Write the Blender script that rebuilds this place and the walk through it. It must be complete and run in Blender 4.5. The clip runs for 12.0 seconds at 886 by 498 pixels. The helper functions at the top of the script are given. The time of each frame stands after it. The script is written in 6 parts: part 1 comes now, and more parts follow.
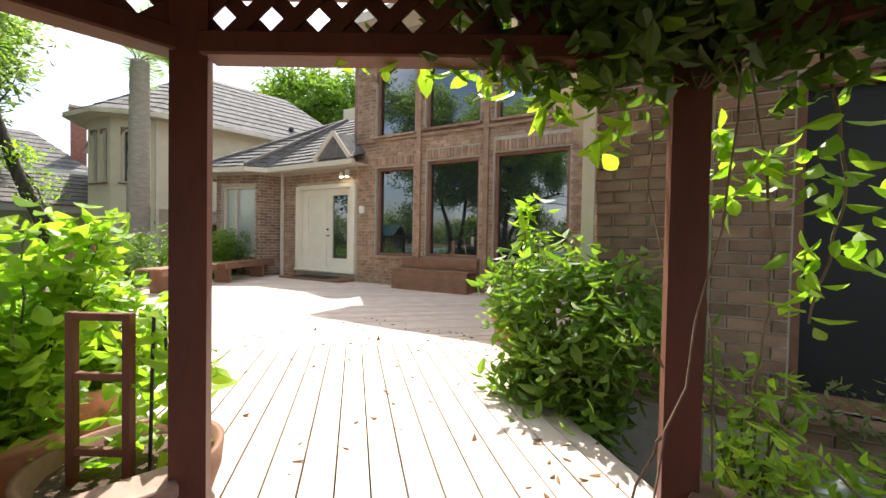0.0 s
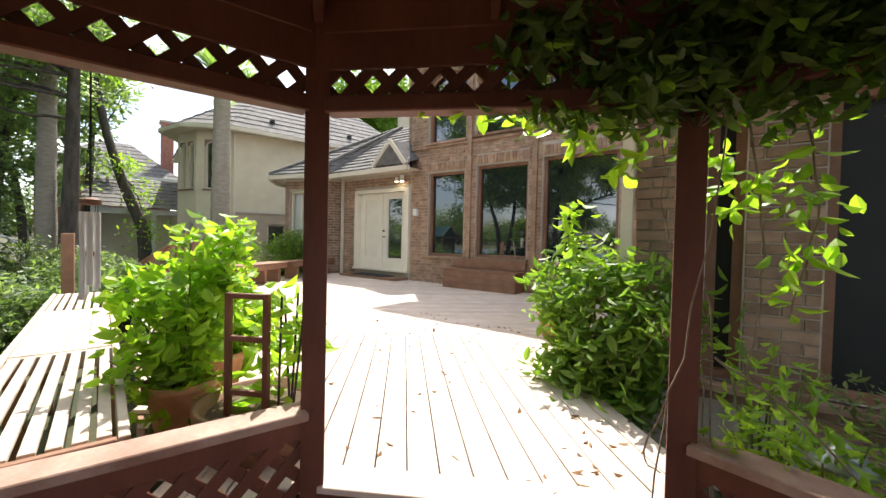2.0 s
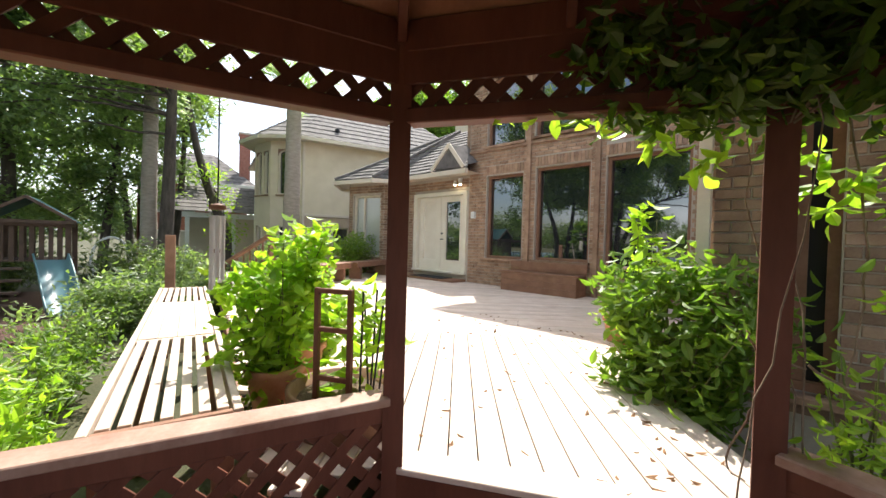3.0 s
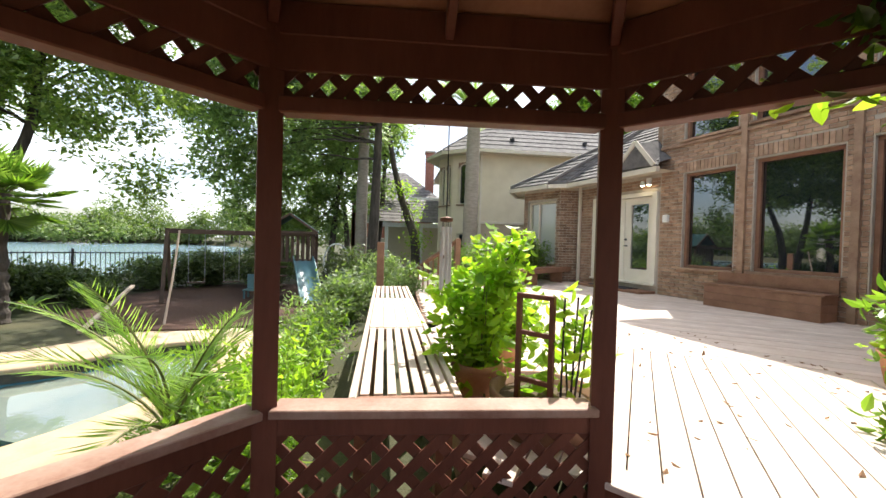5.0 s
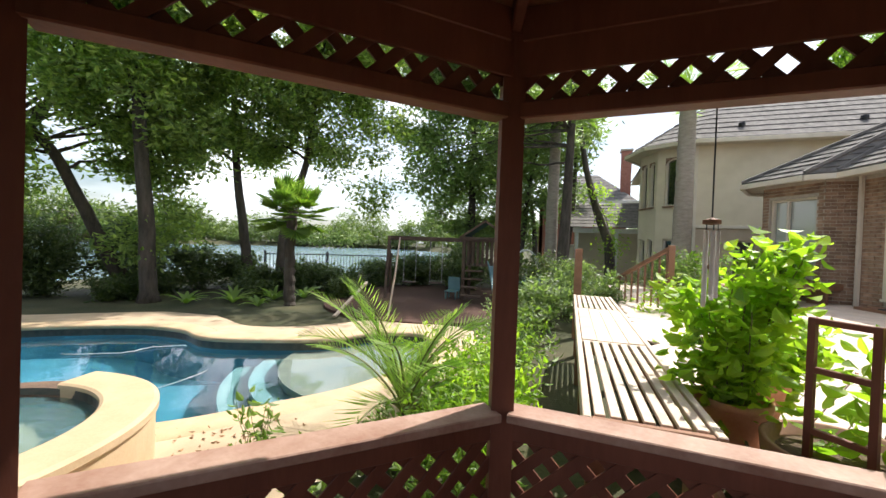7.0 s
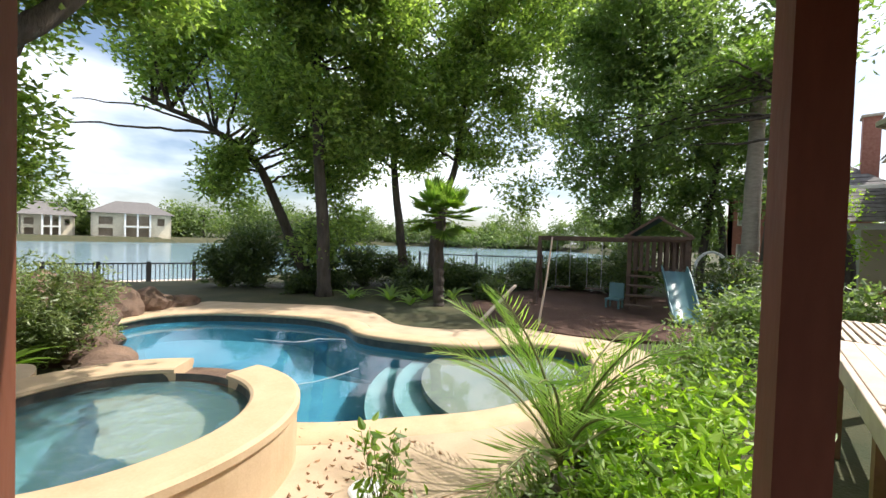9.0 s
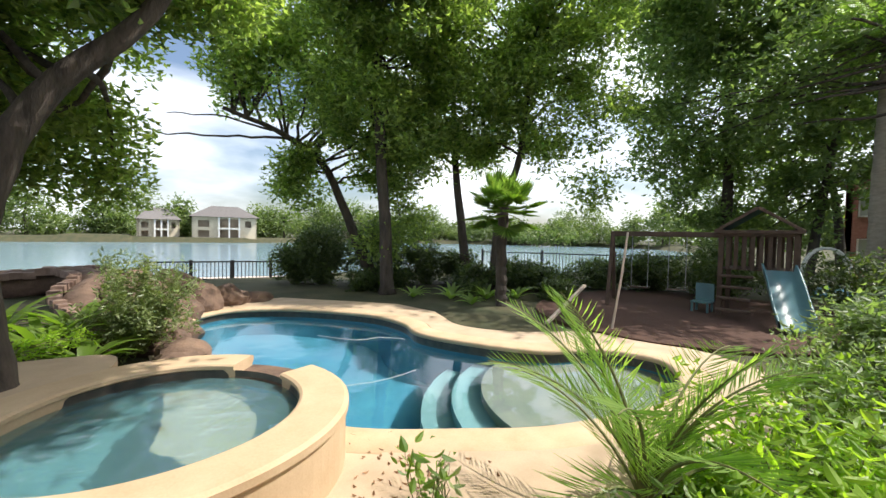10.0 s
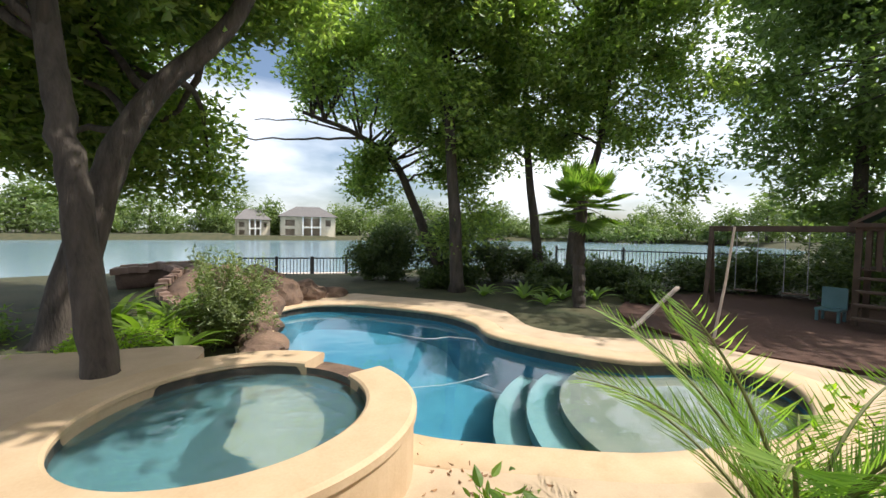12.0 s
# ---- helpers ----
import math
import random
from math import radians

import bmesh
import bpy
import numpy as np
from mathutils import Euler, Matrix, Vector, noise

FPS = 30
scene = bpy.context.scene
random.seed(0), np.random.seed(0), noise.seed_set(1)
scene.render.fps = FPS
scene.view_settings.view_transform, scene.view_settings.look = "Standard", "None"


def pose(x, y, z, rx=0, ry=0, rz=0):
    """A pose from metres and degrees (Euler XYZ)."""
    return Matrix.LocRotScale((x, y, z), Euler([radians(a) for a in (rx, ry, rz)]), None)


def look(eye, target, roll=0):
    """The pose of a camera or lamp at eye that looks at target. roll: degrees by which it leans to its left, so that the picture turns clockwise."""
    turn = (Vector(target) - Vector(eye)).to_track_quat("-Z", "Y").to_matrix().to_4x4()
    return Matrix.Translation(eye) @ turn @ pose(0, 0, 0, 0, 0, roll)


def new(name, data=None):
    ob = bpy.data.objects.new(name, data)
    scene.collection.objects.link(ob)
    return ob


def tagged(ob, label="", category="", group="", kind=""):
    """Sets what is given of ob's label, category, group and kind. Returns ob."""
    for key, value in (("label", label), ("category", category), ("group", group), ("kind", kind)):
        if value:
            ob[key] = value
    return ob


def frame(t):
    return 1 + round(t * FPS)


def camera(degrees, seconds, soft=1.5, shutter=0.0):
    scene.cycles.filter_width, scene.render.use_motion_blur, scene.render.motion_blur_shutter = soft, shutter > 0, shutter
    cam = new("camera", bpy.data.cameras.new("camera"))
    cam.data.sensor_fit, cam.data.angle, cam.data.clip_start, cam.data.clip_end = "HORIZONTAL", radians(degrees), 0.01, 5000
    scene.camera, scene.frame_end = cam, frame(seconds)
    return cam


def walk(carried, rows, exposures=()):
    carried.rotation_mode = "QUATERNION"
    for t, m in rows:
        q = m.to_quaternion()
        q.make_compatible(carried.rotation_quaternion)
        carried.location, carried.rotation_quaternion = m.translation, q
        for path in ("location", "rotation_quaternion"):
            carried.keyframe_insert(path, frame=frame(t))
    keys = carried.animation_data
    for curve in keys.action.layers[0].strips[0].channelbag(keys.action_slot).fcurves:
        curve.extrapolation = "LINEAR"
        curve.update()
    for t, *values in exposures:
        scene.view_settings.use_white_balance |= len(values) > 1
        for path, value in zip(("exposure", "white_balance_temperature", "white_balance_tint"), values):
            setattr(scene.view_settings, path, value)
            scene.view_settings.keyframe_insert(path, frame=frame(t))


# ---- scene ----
cam = camera(97.4, 12.0)
ROWS = [
    (0, -0.099, 0.132, 1.655, 88.72, -1.04, 44.10),
    (0.5, -0.011, 0.080, 1.661, 88.63, -1.23, 45.15),
    (1, 0.060, 0.009, 1.666, 88.60, -1.21, 46.61),
    (1.5, 0.124, -0.090, 1.666, 88.62, -1.18, 48.46),
    (2, 0.171, -0.167, 1.664, 88.70, -1.33, 51.23),
    (2.5, 0.191, -0.235, 1.659, 88.89, -1.44, 54.82),
    (3, 0.198, -0.291, 1.653, 88.91, -1.56, 59.21),
    (5, 0.211, -0.478, 1.655, 89.14, -1.64, 83.72),
    (5.5, 0.228, -0.521, 1.653, 89.11, -1.67, 90.94),
    (6, 0.232, -0.576, 1.649, 89.26, -1.74, 97.69),
    (6.5, 0.216, -0.641, 1.648, 89.34, -1.88, 104.14),
    (7, 0.167, -0.708, 1.645, 89.22, -2.03, 110.30),
    (9, -0.417, -1.042, 1.629, 88.65, -1.78, 132.04),
    (9.5, -0.544, -1.125, 1.623, 88.49, -1.36, 136.85),
    (10, -0.676, -1.206, 1.613, 88.13, -1.16, 141.49),
    (10.5, -0.739, -1.265, 1.607, 87.79, -1.02, 145.03),
    (11, -0.777, -1.338, 1.598, 87.69, -1.20, 147.68),
    (11.5, -0.811, -1.399, 1.591, 87.58, -1.17, 149.91),
    (12, -0.812, -1.452, 1.599, 87.56, -0.84, 151.68),
]
walk(cam, [(t, pose(*row)) for t, *row in ROWS],
     exposures=[(0.0, 0.85), (3.0, 0.9), (5.5, 0.8), (7.0, 0.55), (9.0, 0.45), (12.0, 0.22)])

# world, sun and exposure
SUN = Vector((-0.60, 0.35, 1.0)).normalized()
world = bpy.data.worlds.new("sky")
scene.world = world
world.use_nodes = True
wn = world.node_tree.nodes
sky = wn.new("ShaderNodeTexSky")
sky.sky_type, sky.sun_disc = "NISHITA", False
sky.sun_elevation, sky.sun_rotation = math.asin(SUN.z), math.atan2(SUN.x, SUN.y)
sky.air_density, sky.dust_density = 1.0, 2.5
# thin bright cloud over the blue
coord = wn.new("ShaderNodeTexCoord")
cmap = wn.new("ShaderNodeMapping")
cmap.inputs["Scale"].default_value = (1.0, 1.0, 3.0)
cnoise = wn.new("ShaderNodeTexNoise")
cnoise.inputs["Scale"].default_value, cnoise.inputs["Detail"].default_value = 2.2, 6
cramp = wn.new("ShaderNodeMapRange")
cramp.inputs["From Min"].default_value, cramp.inputs["From Max"].default_value = 0.40, 0.66
cmix = wn.new("ShaderNodeMixRGB")
cmix.inputs["Color2"].default_value = (8.6, 8.9, 9.4, 1)
wl = world.node_tree.links
wl.new(coord.outputs["Generated"], cmap.inputs["Vector"])
wl.new(cmap.outputs["Vector"], cnoise.inputs["Vector"])
wl.new(cnoise.outputs["Fac"], cramp.inputs["Value"])
wl.new(cramp.outputs["Result"], cmix.inputs["Fac"])
wl.new(sky.outputs["Color"], cmix.inputs["Color1"])
wl.new(cmix.outputs["Color"], wn["Background"].inputs["Color"])
wn["Background"].inputs["Strength"].default_value = 0.15
sun_data = bpy.data.lights.new("sun", "SUN")
sun_data.energy, sun_data.angle, sun_data.color = 5.0, radians(0.53), (1.0, 0.95, 0.86)
sun = new("sun", sun_data)
sun.matrix_world = look(SUN * 60, (0, 0, 0))


# ---- materials ----
def nodes_of(name):
    m = bpy.data.materials.new(name)
    m.use_nodes = True
    return m, m.node_tree.nodes, m.node_tree.links, m.node_tree.nodes["Principled BSDF"]


def surface(name, a, b, scale=6.0, rough=0.7, bump=0.2, fine=60.0, stretch=(1, 1, 1), metal=0.0, vary=0.12, ior=1.45, bumpdist=0.01):
    """Two colours mixed at a coarse and a fine scale, with relief and a slight change from piece to piece."""
    m, n, l, p = nodes_of(name)
    tc = n.new("ShaderNodeTexCoord")
    mp = n.new("ShaderNodeMapping")
    mp.inputs["Scale"].default_value = stretch
    l.new(tc.outputs["Object"], mp.inputs["Vector"])
    n1, n2 = n.new("ShaderNodeTexNoise"), n.new("ShaderNodeTexNoise")
    n1.inputs["Scale"].default_value, n1.inputs["Detail"].default_value = scale, 5
    n2.inputs["Scale"].default_value, n2.inputs["Detail"].default_value = fine, 3
    info = n.new("ShaderNodeObjectInfo")
    shift = n.new("ShaderNodeVectorMath")
    shift.operation = "MULTIPLY_ADD"
    shift.inputs[1].default_value = (37.0, 17.0, 23.0)
    l.new(info.outputs["Random"], shift.inputs[0])
    l.new(mp.outputs["Vector"], shift.inputs[2])
    for t in (n1, n2):
        l.new(shift.outputs["Vector"], t.inputs["Vector"])
    add = n.new("ShaderNodeMath")
    add.operation = "MULTIPLY_ADD"
    add.inputs[1].default_value, add.inputs[2].default_value = 0.45, 0.0
    l.new(n2.outputs["Fac"], add.inputs[0])
    s = n.new("ShaderNodeMath")
    s.operation = "MULTIPLY_ADD"
    s.inputs[1].default_value = 1.3
    l.new(n1.outputs["Fac"], s.inputs[0])
    l.new(add.outputs[0], s.inputs[2])
    r = n.new("ShaderNodeMapRange")
    r.inputs["From Min"].default_value, r.inputs["From Max"].default_value = 0.55, 1.2
    l.new(s.outputs[0], r.inputs["Value"])
    mix = n.new("ShaderNodeMixRGB")
    mix.inputs["Color1"].default_value, mix.inputs["Color2"].default_value = (*a, 1), (*b, 1)
    l.new(r.outputs["Result"], mix.inputs["Fac"])
    hsv = n.new("ShaderNodeHueSaturation")
    vr = n.new("ShaderNodeMapRange")
    vr.inputs["To Min"].default_value, vr.inputs["To Max"].default_value = 1 - vary, 1 + vary
    geo = n.new("ShaderNodeNewGeometry")
    both = n.new("ShaderNodeMath")
    both.operation = "ADD"
    l.new(info.outputs["Random"], both.inputs[0])
    l.new(geo.outputs["Random Per Island"], both.inputs[1])
    vr.inputs["From Max"].default_value = 2.0
    l.new(both.outputs[0], vr.inputs["Value"])
    l.new(vr.outputs["Result"], hsv.inputs["Value"])
    l.new(mix.outputs["Color"], hsv.inputs["Color"])
    l.new(hsv.outputs["Color"], p.inputs["Base Color"])
    bp = n.new("ShaderNodeBump")
    bp.inputs["Strength"].default_value, bp.inputs["Distance"].default_value = bump, bumpdist
    l.new(s.outputs[0], bp.inputs["Height"])
    l.new(bp.outputs["Normal"], p.inputs["Normal"])
    p.inputs["Roughness"].default_value, p.inputs["Metallic"].default_value, p.inputs["IOR"].default_value = rough, metal, ior
    return m


def leaf(name, a, b, through_light=0.45, rough=0.45):
    """A leaf: lit from the front it is green, lit from behind it lets yellow-green light through."""
    m, n, l, p = nodes_of(name)
    geo = n.new("ShaderNodeNewGeometry")
    mix = n.new("ShaderNodeMixRGB")
    mix.inputs["Color1"].default_value, mix.inputs["Color2"].default_value = (*a, 1), (*b, 1)
    l.new(geo.outputs["Random Per Island"], mix.inputs["Fac"])
    l.new(mix.outputs["Color"], p.inputs["Base Color"])
    p.inputs["Roughness"].default_value = rough
    tr = n.new("ShaderNodeBsdfTranslucent")
    warm = n.new("ShaderNodeMixRGB")
    warm.blend_type = "MULTIPLY"
    warm.inputs["Fac"].default_value = 1.0
    warm.inputs["Color2"].default_value = (2.05, 2.3, 0.8, 1)
    l.new(mix.outputs["Color"], warm.inputs["Color1"])
    l.new(warm.outputs["Color"], tr.inputs["Color"])
    ms = n.new("ShaderNodeMixShader")
    ms.inputs["Fac"].default_value = through_light
    l.new(p.outputs["BSDF"], ms.inputs[1])
    l.new(tr.outputs["BSDF"], ms.inputs[2])
    l.new(ms.outputs["Shader"], n["Material Output"].inputs["Surface"])
    return m


def clear(name, color, rough, ior=1.45, bump=0.0, scale=3.0, transmission=0.0):
    m, n, l, p = nodes_of(name)
    p.inputs["Base Color"].default_value = (*color, 1)
    p.inputs["Roughness"].default_value, p.inputs["IOR"].default_value = rough, ior
    p.inputs["Transmission Weight"].default_value = transmission
    if bump:
        tc, nz, bp = n.new("ShaderNodeTexCoord"), n.new("ShaderNodeTexNoise"), n.new("ShaderNodeBump")
        nz.inputs["Scale"].default_value, nz.inputs["Detail"].default_value = scale, 4
        bp.inputs["Strength"].default_value, bp.inputs["Distance"].default_value = bump, 0.05
        l.new(tc.outputs["Object"], nz.inputs["Vector"])
        l.new(nz.outputs["Fac"], bp.inputs["Height"])
        l.new(bp.outputs["Normal"], p.inputs["Normal"])
    return m


RAILWOOD = surface("sun_faded_rail", (0.28, 0.150, 0.108), (0.46, 0.315, 0.255), 5, 0.55, 0.3, 45)
REDWOOD = surface("red_stained_wood", (0.105, 0.032, 0.018), (0.175, 0.060, 0.035), 5, 0.6, 0.35, 45, (1, 1, 0.25))
CEILING = surface("stained_plywood", (0.26, 0.115, 0.060), (0.38, 0.185, 0.10), 3, 0.65, 0.15, 40)
DECKWOOD = surface("faded_deck_boards", (0.58, 0.45, 0.37), (0.74, 0.63, 0.55), 4, 0.75, 0.35, 50, (1, 1, 1), vary=0.16)
BENCHWOOD = surface("weathered_bench_wood", (0.50, 0.39, 0.31), (0.68, 0.57, 0.48), 5, 0.75, 0.3, 50, vary=0.15)
BROWNWOOD = surface("brown_bench_wood", (0.20, 0.10, 0.06), (0.30, 0.16, 0.10), 5, 0.7, 0.25, 40)
BRICK = surface("tan_red_brick", (0.20, 0.112, 0.072), (0.40, 0.275, 0.19), 6, 0.85, 0.45, 80, vary=0.5)
MORTAR = surface("mortar", (0.40, 0.35, 0.29), (0.52, 0.46, 0.39), 12, 0.9, 0.3, 90)
REDBRICK = surface("far_red_brick", (0.26, 0.10, 0.075), (0.38, 0.18, 0.14), 9, 0.85, 0.3, 70)
CREAM = surface("cream_stucco", (0.62, 0.54, 0.40), (0.72, 0.64, 0.49), 2, 0.85, 0.15, 60)
TANWALL = surface("tan_siding", (0.42, 0.33, 0.24), (0.52, 0.42, 0.32), 3, 0.8, 0.15, 50)
TRIM = surface("cream_trim_paint", (0.60, 0.53, 0.43), (0.70, 0.63, 0.53), 4, 0.55, 0.08, 40, vary=0.05)
DOORPAINT = surface("ivory_door_paint", (0.74, 0.68, 0.56), (0.82, 0.77, 0.66), 3, 0.45, 0.05, 40, vary=0.03)
SHINGLE = surface("grey_shingles", (0.085, 0.08, 0.078), (0.20, 0.185, 0.178), 5, 0.9, 0.4, 70, vary=0.25)
CONCRETE = surface("tan_pool_deck", (0.42, 0.31, 0.21), (0.55, 0.42, 0.30), 3, 0.8, 0.25, 90)
COPING = surface("tan_coping", (0.48, 0.34, 0.21), (0.60, 0.45, 0.30), 4, 0.75, 0.25, 70, vary=0.08)
PLASTER = surface("blue_pool_plaster", (0.018, 0.125, 0.20), (0.045, 0.20, 0.28), 2.5, 0.7, 0.1, 50)
SPAPLASTER = surface("pale_spa_plaster", (0.075, 0.185, 0.205), (0.17, 0.285, 0.30), 2.5, 0.7, 0.2, 40)
LEDGE = surface("grey_brown_ledge_plaster", (0.10, 0.125, 0.11), (0.20, 0.205, 0.17), 3, 0.8, 0.3, 40)
HOSE = surface("grey_white_hose", (0.40, 0.42, 0.42), (0.55, 0.57, 0.57), 8, 0.5, 0.05, 50)
TILE = surface("dark_waterline_tile", (0.03, 0.03, 0.03), (0.09, 0.075, 0.06), 10, 0.3, 0.1, 60)
ROCK = surface("brown_boulder", (0.09, 0.058, 0.045), (0.24, 0.155, 0.11), 4, 0.9, 0.8, 40, bumpdist=0.03)
SLIDESTONE = surface("pinkish_kerb_stone", (0.20, 0.125, 0.095), (0.34, 0.235, 0.19), 6, 0.85, 0.4, 60, vary=0.25)
SOIL = surface("mulch_and_soil", (0.055, 0.035, 0.022), (0.13, 0.085, 0.055), 8, 0.95, 0.9, 60, bumpdist=0.03)
GRASSY = surface("ground_cover", (0.035, 0.045, 0.02), (0.085, 0.075, 0.038), 1.2, 0.95, 0.8, 30, bumpdist=0.03)
# mulch red lowered to include the tree shade over the play area
MULCH = surface("red_play_mulch", (0.055, 0.028, 0.02), (0.10, 0.05, 0.035), 14, 0.95, 0.8, 80, bumpdist=0.02)
BARK = surface("grey_bark", (0.045, 0.037, 0.031), (0.125, 0.102, 0.085), 9, 0.95, 0.9, 50, (1, 1, 0.25), bumpdist=0.03)
PALMBARK = surface("palm_bark", (0.26, 0.22, 0.18), (0.40, 0.35, 0.29), 6, 0.95, 0.8, 60, (1, 1, 3), bumpdist=0.02)
STEM = surface("green_stem", (0.10, 0.13, 0.04), (0.20, 0.19, 0.07), 20, 0.7, 0.2, 60)
TWIG = surface("brown_vine_stem", (0.16, 0.11, 0.07), (0.30, 0.22, 0.15), 30, 0.85, 0.3, 80)
TERRACOTTA = surface("terracotta", (0.45, 0.20, 0.10), (0.58, 0.31, 0.18), 9, 0.8, 0.2, 60)
DARKMETAL = surface("black_metal", (0.012, 0.012, 0.014), (0.03, 0.03, 0.032), 20, 0.45, 0.1, 80)
GREYMETAL = surface("grey_metal", (0.30, 0.31, 0.33), (0.42, 0.43, 0.45), 15, 0.4, 0.1, 60, metal=0.8)
WHITEPAINT = surface("white_paint", (0.74, 0.74, 0.72), (0.82, 0.82, 0.80), 6, 0.5, 0.05, 50)
GREENCANVAS = surface("teal_canvas", (0.05, 0.13, 0.13), (0.09, 0.20, 0.20), 5, 0.8, 0.2, 60)
# slide and fort colours darkened to stand in for the deep shade there
SLIDEBLUE = surface("blue_green_plastic", (0.075, 0.165, 0.19), (0.11, 0.215, 0.24), 4, 0.35, 0.05, 30)
PLAYWOOD = surface("play_timber_toned_for_shade", (0.065, 0.042, 0.03), (0.12, 0.08, 0.058), 6, 0.8, 0.3, 50)
DEADLEAF = surface("dry_leaf", (0.20, 0.10, 0.05), (0.38, 0.22, 0.11), 30, 0.8, 0.2, 90, vary=0.4)
MAT = surface("dark_door_mat", (0.02, 0.02, 0.025), (0.05, 0.05, 0.055), 40, 0.95, 0.5, 200)
GLASS = clear("tinted_window_glass", (0.012, 0.016, 0.02), 0.02, 2.8)
SCREEN = surface("dark_window_screen", (0.012, 0.013, 0.015), (0.022, 0.022, 0.024), 3, 0.55, 0.1, 300)
PALEGLASS = clear("curtained_glass", (0.42, 0.44, 0.40), 0.05, 1.8)
WATER = clear("pool_water", (0.78, 0.95, 0.99), 0.0, 1.38, 0.10, 2.5, 1.0)
SPAWATER = clear("cloudy_spa_water", (0.20, 0.40, 0.45), 0.0, 1.5, 0.35, 6.0, 0.75)
LAKE = clear("lake_water", (0.16, 0.25, 0.30), 0.16, 1.5, 0.25, 0.8)
LAMPGLOW, _n, _l, _p = nodes_of("lit_bulb")
_p.inputs["Emission Color"].default_value, _p.inputs["Emission Strength"].default_value = (1.0, 0.80, 0.5, 1), 8.0
LEAF_OAK = leaf("oak_leaves", (0.105, 0.158, 0.068), (0.30, 0.355, 0.155), 0.6)
LEAF_DARK = leaf("dark_evergreen_leaves", (0.092, 0.14, 0.070), (0.195, 0.25, 0.13), 0.52)
# darker copy of the evergreen green, with the hedges' shade in the colour
LEAF_HEDGE = leaf("shade_darkened_hedge_leaves", (0.045, 0.075, 0.030), (0.115, 0.15, 0.060), 0.4)
# bright green of several plants; on the vine it also paints in the sunlight
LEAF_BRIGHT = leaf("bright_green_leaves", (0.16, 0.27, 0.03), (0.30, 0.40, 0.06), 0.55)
LEAF_SHRUB = leaf("shrub_leaves", (0.075, 0.145, 0.022), (0.18, 0.26, 0.05), 0.48)
LEAF_GREY = leaf("grey_green_leaves", (0.12, 0.16, 0.07), (0.24, 0.28, 0.12), 0.35)
LEAF_PALM = leaf("palm_leaves", (0.15, 0.24, 0.07), (0.27, 0.36, 0.13), 0.5)
# same vine in a darker green: shade under the eave put into the colour
LEAF_VINE = leaf("vine_leaves_toned_for_shade", (0.05, 0.095, 0.018), (0.12, 0.19, 0.03), 0.4)
LEAF_FAR = leaf("far_tree_leaves", (0.09, 0.14, 0.05), (0.19, 0.24, 0.09), 0.35)


